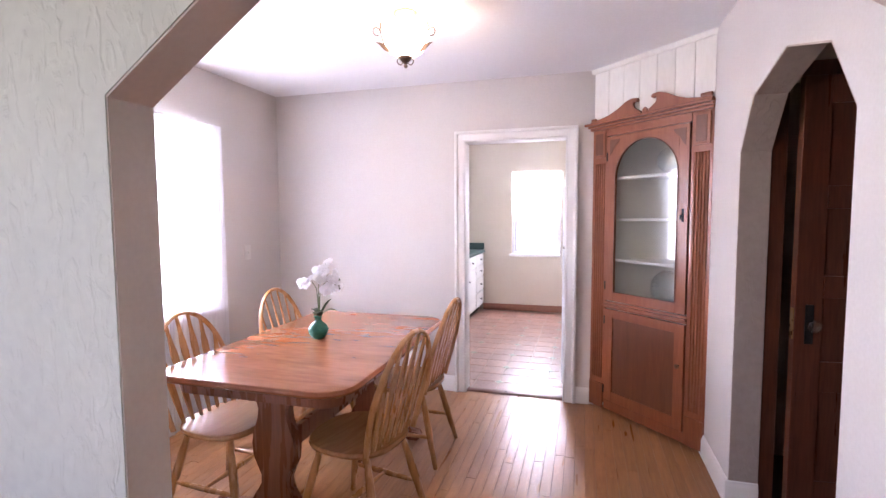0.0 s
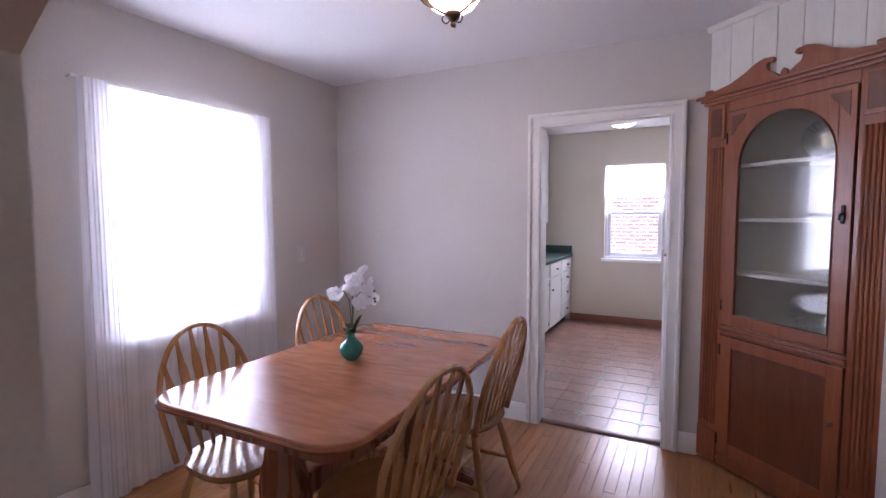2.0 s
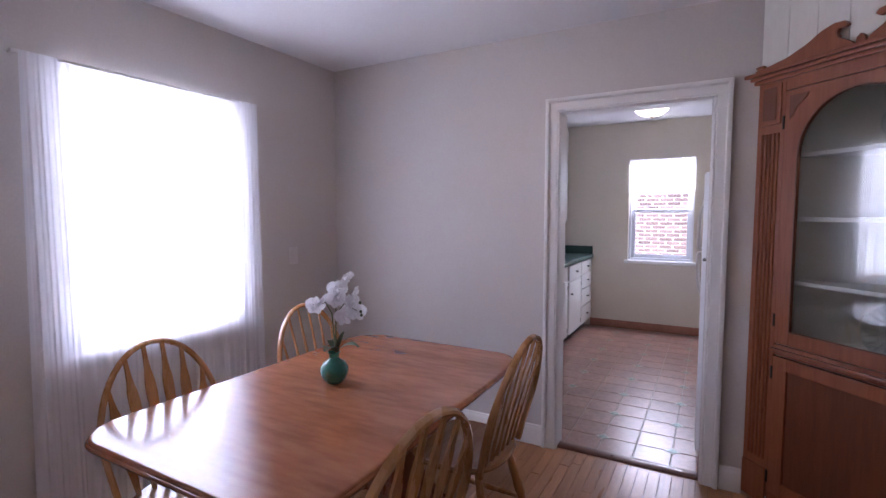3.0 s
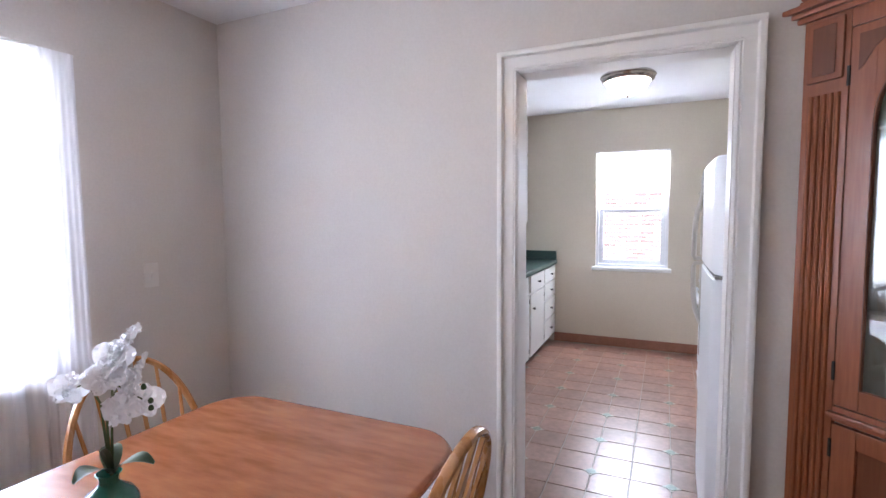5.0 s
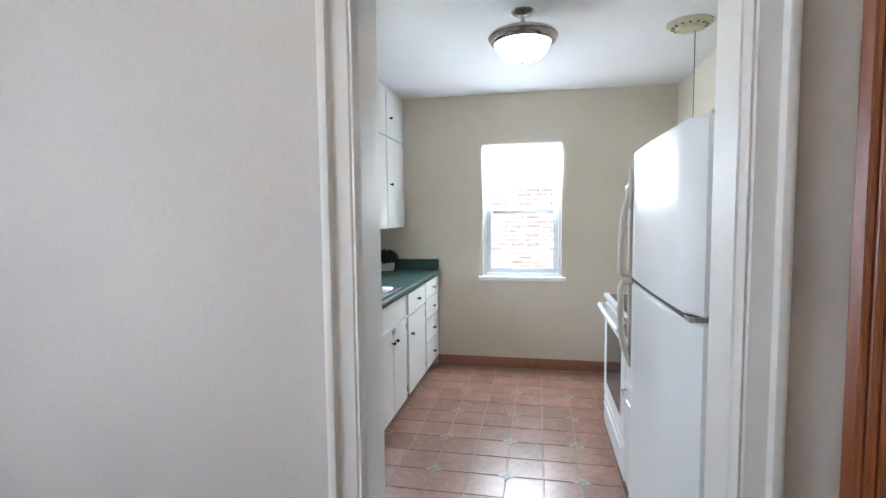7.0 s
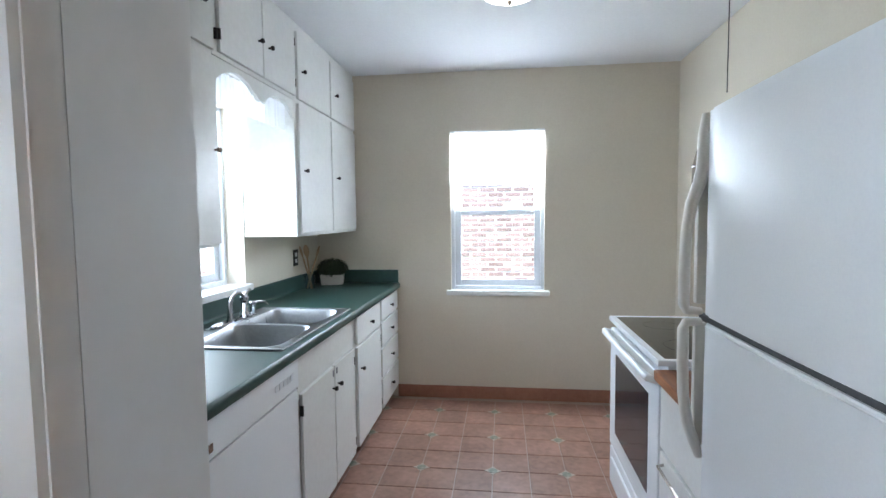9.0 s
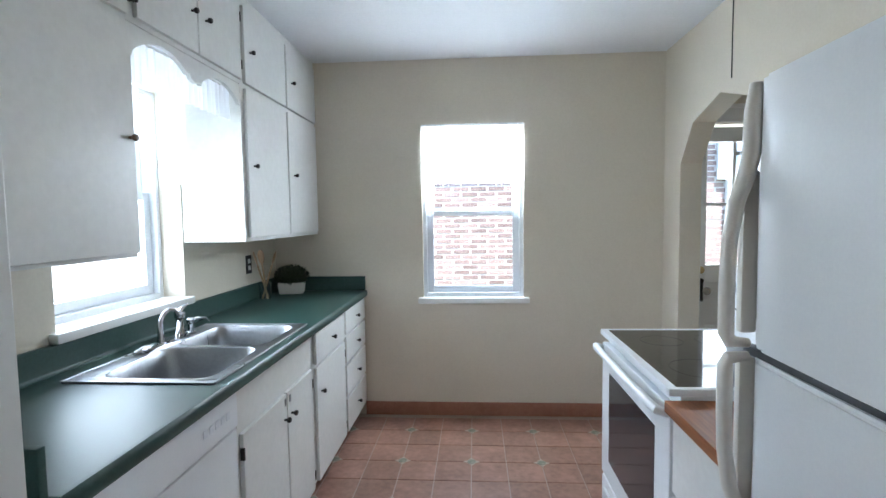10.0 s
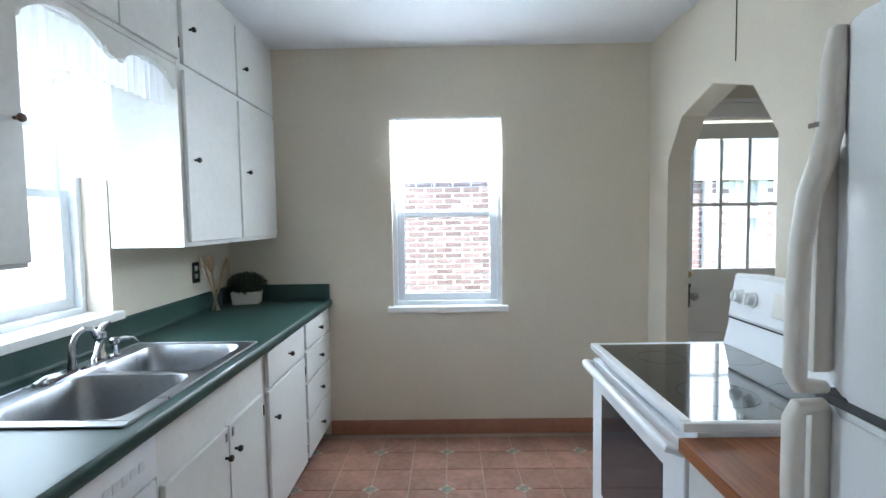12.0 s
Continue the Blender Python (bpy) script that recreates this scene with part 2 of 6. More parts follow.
M_GLASS = clear_glass("window_glass")
M_CABGLASS = clear_glass("old_cabinet_glass", (0.93, 0.95, 0.94), 0.0, 0.075)
M_DISH = clear_glass("pressed_glass_dish", (0.90, 0.93, 0.94), 0.05, 0.12)
M_SHEER = sheer("white_voile", 0.20)
M_LACE = sheer("white_cotton_voile", 0.08)
M_SHADECLOTH = sheer("roller_shade_cloth", 0.05)
M_LAMPGLASS = glowing("lit_alabaster_glass", (1.0, 0.86, 0.66), 1.6)
M_KLAMPGLASS = glowing("lit_frosted_glass", (1.0, 0.90, 0.74), 1.1)


# ---- helpers ----
def box(bm, x0, x1, y0, y1, z0, z1, bevel=0.0, m=None):
    r = bmesh.ops.create_cube(bm, size=1)
    bmesh.ops.transform(bm, verts=r["verts"], matrix=Matrix.Translation(((x0 + x1) / 2, (y0 + y1) / 2, (z0 + z1) / 2)) @ Matrix.Diagonal((abs(x1 - x0), abs(y1 - y0), abs(z1 - z0), 1)))
    vs = r["verts"]
    if bevel:
        es = list({e for v in vs for e in v.link_edges})
        g = bmesh.ops.bevel(bm, geom=es, offset=bevel, segments=2, profile=0.5, affect="EDGES")
        vs = g["verts"]
    if m is not None:
        bmesh.ops.transform(bm, verts=list({v for v in vs if v.is_valid}), matrix=m)
    return vs


def prism(bm, pts, axis, a, b):
    """A flat outline drawn through from a to b along an axis: pts are (y, z), (x, z) or (x, y)."""
    def at(p, q, c):
        return (c, p, q) if axis == "x" else (p, c, q) if axis == "y" else (p, q, c)
    lo, hi = [bm.verts.new(at(p, q, a)) for p, q in pts], [bm.verts.new(at(p, q, b)) for p, q in pts]
    n = len(pts)
    fs = [bm.faces.new(lo), bm.faces.new(hi)] + [bm.faces.new((lo[i], lo[(i + 1) % n], hi[(i + 1) % n], hi[i])) for i in range(n)]
    bmesh.ops.recalc_face_normals(bm, faces=fs)
    return lo + hi


def lathe(bm, profile, segs=20, m=None, cap=True):
    """Profile of (radius, height) turned about z."""
    rings = []
    for r, z in profile:
        if r < 1e-5:
            rings.append([bm.verts.new((0, 0, z))])
        else:
            rings.append([bm.verts.new((r * math.cos(2 * math.pi * i / segs), r * math.sin(2 * math.pi * i / segs), z)) for i in range(segs)])
    fs = []
    for p, q in zip(rings, rings[1:]):
        for i in range(segs):
            j = (i + 1) % segs
            if len(p) == 1 and len(q) == 1:
                continue
            if len(p) == 1:
                fs.append(bm.faces.new((p[0], q[i], q[j])))
            elif len(q) == 1:
                fs.append(bm.faces.new((p[i], p[j], q[0])))
            else:
                fs.append(bm.faces.new((p[i], p[j], q[j], q[i])))
    if cap:
        for ring in (rings[0], rings[-1]):
            if len(ring) > 2:
                fs.append(bm.faces.new(ring))
    bmesh.ops.recalc_face_normals(bm, faces=fs)
    vs = [v for ring in rings for v in ring]
    if m is not None:
        bmesh.ops.transform(bm, verts=vs, matrix=m)
    return vs


def tube(bm, pts, radius, segs=8, m=None, flat=1.0):
    """A round bar along points; radius may be a list, flat squashes it across."""
    pts = [Vector(p) for p in pts]
    rad = radius if isinstance(radius, (list, tuple)) else [radius] * len(pts)
    rings, side = [], None
    for i, p in enumerate(pts):
        d = (pts[min(i + 1, len(pts) - 1)] - pts[max(i - 1, 0)]).normalized()
        if side is None:
            side = d.cross(Vector((0, 0, 1)) if abs(d.z) < 0.9 else Vector((1, 0, 0))).normalized()
        side = (side - d * side.dot(d)).normalized()
        up = d.cross(side)
        rings.append([bm.verts.new(p + rad[i] * (math.cos(2 * math.pi * k / segs) * side + flat * math.sin(2 * math.pi * k / segs) * up)) for k in range(segs)])
    fs = [bm.faces.new((a[k], a[(k + 1) % segs], b[(k + 1) % segs], b[k])) for a, b in zip(rings, rings[1:]) for k in range(segs)]
    fs += [bm.faces.new(rings[0]), bm.faces.new(rings[-1])]
    bmesh.ops.recalc_face_normals(bm, faces=fs)
    vs = [v for r in rings for v in r]
    if m is not None:
        bmesh.ops.transform(bm, verts=vs, matrix=m)
    return vs


def part(name, bm, mat, parent=None, label="", smooth=True):
    me = bpy.data.meshes.new(name)
    bm.to_mesh(me)
    bm.free()
    if smooth:
        me.shade_smooth()
        me.set_sharp_from_angle(angle=radians(38))
    me.materials.append(mat)
    ob = new(name, me)
    if parent is not None:
        ob.parent = parent
    if label:
        ob["label"] = label
    return ob


def flat_faces(ob):
    """Keep large faces flat beside their rounded edges."""
    ob.modifiers.new("weighted_normals", "WEIGHTED_NORMAL").keep_sharp = True
    return ob


def boxes(name, mat, parent, rows, bevel=0.0, label=""):
    bm = bmesh.new()
    for r in rows:
        box(bm, *r, bevel=bevel)
    ob = part(name, bm, mat, parent, label)
    return flat_faces(ob) if bevel else ob


def thing(name, label, category, group="", place=None):
    ob = new(name)
    ob.empty_display_size = 0.1
    if place is not None:
        ob.matrix_world = place
    return tagged(ob, label, category, group)


def structure(ob, label):
    return tagged(ob, label, kind="structure")


# ---- the large structure ----
LX, RX, CEIL = -2.59, 0.72, 2.475           # dining room
KL, KR, KF, KCEIL = -2.07, 0.657, 8.46, 2.51  # kitchen
BACK0, BACK1 = 5.02, 5.12                   # wall between the two
ARCH0, ARCH1 = 2.153, 2.283                 # wall with the wide arch
DOOR_L, DOOR_R, DOOR_T = -0.897, -0.108, 2.015


def arch_header(bm, axis, a, b, mid, half, top, spring=1.735, haunch=1.96, apex=2.055, inset=0.165):
    """Wall above a faceted arch."""
    pts = [(mid - half, spring), (mid - half + inset, haunch), (mid, apex), (mid + half - inset, haunch), (mid + half, spring), (mid + half, top), (mid - half, top)]
    prism(bm, pts, axis, a, b)


def room_floor(name, label, x0, x1, y0, y1, mat, z=-0.004):
    bm = bmesh.new()
    box(bm, x0, x1, y0, y1, z - 0.1, z)
    return structure(part(name, bm, mat), label)


subfloor = room_floor("floor_dining", "honey-coloured oak strip floor of the dining room", -2.8, 2.2, -2.6, 5.085, M_GAP)
floor_kitchen = room_floor("floor_kitchen", "terracotta tile-pattern floor with small green diamond motifs", -2.2, 2.2, 5.085, 8.7, M_GROUT)

# dividing wall with the doorway
bm = bmesh.new()
box(bm, -2.8, DOOR_L, BACK0, BACK1, 0, 2.7)
box(bm, DOOR_R, 2.2, BACK0, BACK1, 0, 2.7)
box(bm, DOOR_L, DOOR_R, BACK0, BACK1, DOOR_T, 2.7)
wall_back = structure(part("wall_back", bm, M_DINING, smooth=False), "warm beige painted wall with a cased doorway to the kitchen")
# a kitchen-coloured skin on its kitchen side
bm = bmesh.new()
box(bm, KL, DOOR_L, BACK1, BACK1 + 0.012, 0, KCEIL)
box(bm, DOOR_R, KR, BACK1, BACK1 + 0.012, 0, KCEIL)
box(bm, DOOR_L, DOOR_R, BACK1, BACK1 + 0.012, DOOR_T, KCEIL)
structure(part("wall_kitchen_south", bm, M_KITCHEN, smooth=False), "cream painted kitchen wall beside the doorway")

# dining room window wall
WY0, WY1, WZ0, WZ1 = 3.25, 4.13, 0.80, 2.05
bm = bmesh.new()
box(bm, LX - 0.2, LX, ARCH1, WY0, 0, 2.7)
box(bm, LX - 0.2, LX, WY1, BACK0, 0, 2.7)
box(bm, LX - 0.2, LX, WY0, WY1, 0, WZ0)
box(bm, LX - 0.2, LX, WY0, WY1, WZ1, 2.7)
structure(part("wall_west", bm, M_DINING, smooth=False), "beige painted dining room wall around a tall window")

# wide arch wall between living and dining room
bm = bmesh.new()
AL, AR = -1.07, 0.60
box(bm, LX - 0.2, AL, ARCH0, ARCH1, 0, 2.7)
box(bm, AR, RX, ARCH0, ARCH1, 0, 2.7)
prism(bm, [(AL, 1.727), (AL + 0.42, 2.01 + 0.005), (-0.235, 2.12), (AR - 0.42, 2.015), (AR, 1.727), (AR, 2.7), (AL, 2.7)], "y", ARCH0, ARCH1)
wall_arch = part("wall_arch", bm, M_STUCCO, smooth=False)
structure(wall_arch, "pale green-grey trowelled plaster wall with a wide faceted arch")
bm = bmesh.new()
LINE = [(AL, 0.0), (AL, 1.727), (AL + 0.42, 2.015), (-0.235, 2.12), (AR - 0.42, 2.015), (AR, 1.727), (AR, 0.0)]
inner = [(x * 1.0 + (0.004 if x < -0.235 else -0.004 if x > -0.235 else 0), z - 0.004) for x, z in LINE]
for (p, q), (p2, q2) in zip(zip(LINE, LINE[1:]), zip(inner, inner[1:])):
    prism(bm, [p, q, q2, p2], "y", ARCH0 + 0.003, ARCH1 - 0.001)
structure(part("trim_arch_lining", bm, M_LINING, smooth=False), "smooth beige painted soffit of the wide arch")
bm = bmesh.new()
box(bm, LX, AL, ARCH1, ARCH1 + 0.006, 0, CEIL)
structure(part("wall_arch_dining_side", bm, M_DINING, smooth=False), "beige painted back of the arch wall")

# dining room east wall with the hall arch
HA, HH = 3.365, 0.51
bm = bmesh.new()
box(bm, RX, RX + 0.13, ARCH0, HA - HH, 0, 2.7)
box(bm, RX, RX + 0.13, HA + HH, BACK0, 0, 2.7)
arch_header(bm, "x", RX, RX + 0.13, HA, HH, 2.7)
structure(part("wall_east", bm, M_DINING, smooth=False), "light painted wall with a narrow faceted arch to the hall")
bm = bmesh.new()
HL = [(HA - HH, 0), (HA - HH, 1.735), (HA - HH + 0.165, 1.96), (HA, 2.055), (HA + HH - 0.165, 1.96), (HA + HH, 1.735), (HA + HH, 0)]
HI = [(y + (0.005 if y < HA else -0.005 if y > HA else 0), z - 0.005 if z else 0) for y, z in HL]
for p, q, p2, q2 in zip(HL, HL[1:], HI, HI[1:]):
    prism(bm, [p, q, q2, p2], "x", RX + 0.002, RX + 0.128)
structure(part("trim_hall_arch_lining", bm, M_STUCCO_SHADED, smooth=False), "brownish trowelled plaster soffit of the hall arch, shade in its colour")

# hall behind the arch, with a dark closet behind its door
# hall walls take the plaster colour that already holds the shade
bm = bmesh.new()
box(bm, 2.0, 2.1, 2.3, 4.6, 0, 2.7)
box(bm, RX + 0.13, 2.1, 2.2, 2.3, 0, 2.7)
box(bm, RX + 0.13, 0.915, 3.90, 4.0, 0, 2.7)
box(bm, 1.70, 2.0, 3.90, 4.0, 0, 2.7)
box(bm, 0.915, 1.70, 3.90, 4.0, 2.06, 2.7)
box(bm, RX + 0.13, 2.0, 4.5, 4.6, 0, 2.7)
structure(part("wall_hall", bm, M_STUCCO_SHADED, smooth=False), "brownish plaster walls of the hall, dimness put into their colour")

# living room shell behind the start
bm = bmesh.new()
box(bm, LX - 0.2, LX, -2.6, -0.6, 0, 2.7)
box(bm, LX - 0.2, LX, 1.0, ARCH0, 0, 2.7)
box(bm, LX - 0.2, LX, -0.6, 1.0, 0, 0.8)
box(bm, LX - 0.2, LX, -0.6, 1.0, 2.2, 2.7)
box(bm, LX - 0.2, 2.2, -2.7, -2.6, 0, 2.7)
box(bm, 2.1, 2.2, -2.6, 2.2, 0, 2.7)
box(bm, RX + 0.13, 2.1, ARCH0, 2.2, 0, 2.7)
structure(part("wall_living", bm, M_STUCCO, smooth=False), "pale plaster walls of the living room")

# kitchen walls
FW0, FW1, FZ0, FZ1 = -1.00, -0.29, 0.85, 2.04    # far window
SW0, SW1, SZ0, SZ1 = 6.60, 7.35, 1.04, 2.04      # sink window
BD0, BD1, BDT = 0.90, 1.68, 2.03                 # back door
bm = bmesh.new()
box(bm, KL - 0.2, FW0, KF, KF + 0.2, 0, 2.7)
box(bm, FW1, BD0, KF, KF + 0.2, 0, 2.7)
box(bm, FW0, FW1, KF, KF + 0.2, 0, FZ0)
box(bm, FW0, FW1, KF, KF + 0.2, FZ1, 2.7)
box(bm, BD0, BD1, KF, KF + 0.2, BDT, 2.7)
box(bm, BD1, 2.2, KF, KF + 0.2, 0, 2.7)
structure(part("wall_north", bm, M_KITCHEN, smooth=False), "cream painted kitchen wall with a small sash window")
bm = bmesh.new()
box(bm, KL - 0.2, KL, BACK1, SW0, 0, 2.7)
box(bm, KL - 0.2, KL, SW1, KF, 0, 2.7)
box(bm, KL - 0.2, KL, SW0, SW1, 0, SZ0)
box(bm, KL - 0.2, KL, SW0, SW1, SZ1, 2.7)
structure(part("wall_kitchen_west", bm, M_KITCHEN, smooth=False), "cream kitchen wall behind the sink and cabinets")
KA, KH = 7.725, 0.478
bm = bmesh.new()
box(bm, KR, KR + 0.13, BACK1, KA - KH, 0, 2.7)
box(bm, KR, KR + 0.13, KA + KH, KF, 0, 2.7)
arch_header(bm, "x", KR, KR + 0.13, KA, KH, 2.7)
structure(part("wall_kitchen_east", bm, M_KITCHEN, smooth=False), "cream kitchen wall with a faceted arch to the back entry")
bm = bmesh.new()
box(bm, 2.0, 2.1, 6.0, KF, 0, 2.7)
box(bm, KR + 0.13, 2.0, 6.0, 6.1, 0, 2.7)
structure(part("wall_entry", bm, M_KITCHEN, smooth=False), "cream walls of the back entry")

for nm, lb, r in (("ceiling", "white painted dining room ceiling", (LX - 0.2, 2.2, -2.7, BACK0, CEIL, CEIL + 0.1)),
                  ("ceiling_kitchen", "white painted kitchen ceiling", (KL - 0.2, 2.2, BACK1, KF + 0.2, KCEIL, KCEIL + 0.1))):
    bm = bmesh.new()
    box(bm, *r)
    structure(part(nm, bm, M_CEIL, smooth=False), lb)
bm = bmesh.new()
box(bm, -3.0, 2.4, -2.9, 8.9, 2.72, 2.8)
structure(part("roof_slab", bm, M_ROOF, smooth=False), "flat cover above the rooms")

# ---- windows, doors, trim ----
def sash_window(name, label, m, w, h, rail, frame=0.045, parts=None):
    """A double-hung window in its own plane: x across, z up from the sill, y towards the room is negative."""
    win = tagged(new(name), label, kind="structure")
    win.matrix_world = m
    f = frame
    boxes("window_frame", M_FRAME, win, [(0, f * 0.6, -0.02, 0.09, 0, h), (w - f * 0.6, w, -0.02, 0.09, 0, h), (f * 0.6, w - f * 0.6, -0.02, 0.09, h - f * 0.6, h), (f * 0.6, w - f * 0.6, -0.02, 0.09, 0, f * 0.7)], 0.003)
    a, b = f * 0.6, w - f * 0.6
    for nm, z0, z1, y in (("lower_sash", f * 0.7, rail + 0.02, 0.012), ("upper_sash", rail - 0.02, h - f * 0.6, 0.048)):
        s = boxes(nm, M_FRAME, win, [(a, a + f, y, y + 0.032, z0, z1), (b - f, b, y, y + 0.032, z0, z1), (a + f, b - f, y, y + 0.032, z0, z0 + f), (a + f, b - f, y, y + 0.032, z1 - f * 0.8, z1)], 0.003)
        g = boxes("pane", M_GLASS, s, [(a + f - 0.004, b - f + 0.004, y + 0.014, y + 0.018, z0 + f - 0.004, z1 - f * 0.8 + 0.004)], 0, "clear window glass")
        g.visible_shadow = False
    bm = bmesh.new()
    box(bm, w / 2 - 0.03, w / 2 + 0.03, -0.002, 0.012, rail + 0.003, rail + 0.018, bevel=0.003)
    part("sash_lock", bm, M_FRAME, win)
    return win


# far kitchen window: faces the room along -y
far_window = sash_window("window_1", "white vinyl double-hung window over plaster reveal", pose(FW0, KF + 0.055, FZ0), FW1 - FW0, FZ1 - FZ0, 0.60)
boxes("window_sill", M_TRIM, far_window, [(-0.035, FW1 - FW0 + 0.035, -0.095, 0.0, -0.035, 0.004)], 0.006, "painted wooden sill")
# dining window: faces +x
dining_window = sash_window("window_2", "white double-hung window behind sheer curtain", pose(LX - 0.06, WY0, WZ0, 0, 0, 90), WY1 - WY0, WZ1 - WZ0, 0.62)
boxes("window_sill", M_TRIM, dining_window, [(-0.02, WY1 - WY0 + 0.02, -0.085, 0.0, -0.03, 0.004)], 0.006)
sink_window = sash_window("window_3", "white double-hung window over the sink", pose(KL - 0.13, SW0, SZ0, 0, 0, 90), SW1 - SW0, SZ1 - SZ0, 0.50)
boxes("window_sill", M_TRIM, sink_window, [(-0.03, SW1 - SW0 + 0.03, -0.165, 0.0, -0.03, 0.006)], 0.006, "deep painted window sill")
living_window = sash_window("window_4", "white double-hung living room window", pose(LX - 0.06, -0.6, 0.8, 0, 0, 90), 1.6, 1.4, 0.7)

# doorway casing and lining
casing = tagged(new("trim_doorway"), "white painted wooden door casing, chipped at the edges", kind="structure")


def casing_leg(x0, x1, out_left, z1):
    """Moulded upright: flat with a raised outer back-band and a stepped inner edge."""
    o = x0 if out_left else x1
    s = 1 if out_left else -1
    pts = [(o, 5.019), (o, 4.992), (o + s * 0.008, 4.988), (o + s * 0.020, 4.990), (o + s * 0.026, 5.002), (o + s * 0.030, 5.003), (o + s * 0.066, 5.003), (o + s * 0.070, 5.007), (o + s * 0.076, 5.003), (o + s * 0.082, 5.008), (o + s * 0.086, 5.019)]
    bm = bmesh.new()
    prism(bm, pts, "z", 0, z1)
    return flat_faces(part("jamb_casing", bm, M_TRIM, casing))


casing_leg(-0.970, -0.884, True, 2.088)
casing_leg(-0.116, -0.030, False, 2.088)
bm = bmesh.new()
hp = [(5.0185, 2.0895), (4.9915, 2.0895), (4.9875, 2.0815), (4.9895, 2.07), (5.0015, 2.0635), (5.0025, 2.06), (5.0025, 2.024), (5.0065, 2.02), (5.0025, 2.014), (5.0075, 2.008), (5.0185, 2.005)]
prism(bm, hp, "x", -0.9705, -0.0295)
flat_faces(part("head_casing", bm, M_TRIM, casing))
boxes("jamb_lining", M_TRIM, casing, [(DOOR_L, DOOR_L + 0.012, 5.021, BACK1 + 0.03, 0, DOOR_T - 0.012)])
boxes("jamb_lining", M_TRIM, casing, [(DOOR_R - 0.012, DOOR_R, 5.021, BACK1 + 0.03, 0, DOOR_T - 0.012)])
boxes("head_lining", M_TRIM, casing, [(DOOR_L, DOOR_R, 5.021, BACK1 + 0.03, DOOR_T - 0.012, DOOR_T)])
boxes("kitchen_casing", M_TRIM, casing, [(DOOR_L - 0.085, DOOR_L - 0.001, BACK1 + 0.013, BACK1 + 0.032, 0, 2.09)], 0.004)
boxes("kitchen_casing", M_TRIM, casing, [(DOOR_R + 0.001, DOOR_R + 0.085, BACK1 + 0.013, BACK1 + 0.032, 0, 2.09)], 0.004)
boxes("kitchen_head_casing", M_TRIM, casing, [(DOOR_L - 0.001, DOOR_R + 0.001, BACK1 + 0.013, BACK1 + 0.032, 2.017, 2.09)], 0.004)
bm = bmesh.new()
prism(bm, [(5.035, 0.002), (5.05, 0.012), (5.11, 0.012), (5.13, 0.002)], "x", DOOR_L + 0.013, DOOR_R - 0.013)
part("threshold", bm, M_DOORBROWN, casing, "dark worn wooden threshold strip")


def skirting(name, label, runs, mat, h, t, cap=True):
    """Runs of (x0, y0, x1, y1) along axis-parallel walls; the board stands to the left of the run."""
    for x0, y0, x1, y1 in runs:
        bm = bmesh.new()
        L = math.hypot(x1 - x0, y1 - y0)
        pts = [(0, 0), (t, 0), (t, h - 0.03), (t * 0.75, h - 0.018), (t * 0.55, h - 0.012), (t * 0.5, h - 0.004), (t * 0.2, h), (0, h)] if cap else [(0, 0), (t, 0), (t * 0.9, h * 0.9), (t * 0.4, h), (0, h)]
        prism(bm, pts, "x", 0, L)
        ob = part(name, bm, mat)
        ob.matrix_world = pose(x0, y0, 0, 0, 0, math.degrees(math.atan2(y1 - y0, x1 - x0)))
        structure(ob, label)


W = "white painted wooden baseboard with moulded top"
skirting("baseboard", W, [(-0.975, BACK0, LX + 0.02, BACK0), (0.072, BACK0, -0.026, BACK0), (LX, 5.0, LX, ARCH1 + 0.01), (RX, HA + HH + 0.001, RX, 4.42), (RX, ARCH1, RX, HA - HH - 0.001)], M_TRIM, 0.125, 0.016)
skirting("baseboard", "white baseboard returning into the hall arch", [(RX + 0.128, HA + HH - 0.006, RX - 0.016, HA + HH - 0.006)], M_TRIM, 0.125, 0.014)
skirting("baseboard", "brown vinyl cove base along the wall", [(0.03, KF, -1.43, KF), (KR, KF, 0.03, KF), (KR, KA + KH, KR, KF)], M_BASEBROWN, 0.095, 0.012, False)

# light switch and outlet
sw = thing("light_switch", "white toggle light switch plate on beige wall", "switch", place=pose(LX, 4.575, 1.145, 90, 0, 90))
boxes("plate", M_SWITCH, sw, [(-0.036, 0.036, -0.058, 0.058, 0.0005, 0.006)], 0.002)
boxes("toggle", M_SWITCH, sw, [(-0.005, 0.005, -0.012, 0.012, 0.006, 0.014)], 0.002)
ou = thing("wall_outlet", "dark outlet plate on the wall above the counter", "outlet", place=pose(KL, 8.03, 1.14, 90, 0, 90))
boxes("plate", M_IRON, ou, [(-0.036, 0.036, -0.058, 0.058, 0.0005, 0.006)], 0.002)
boxes("socket", M_TRIM, ou, [(-0.016, 0.016, 0.008, 0.036, 0.006, 0.009)], 0.002)
boxes("socket", M_TRIM, ou, [(-0.016, 0.016, -0.036, -0.008, 0.006, 0.009)], 0.002)

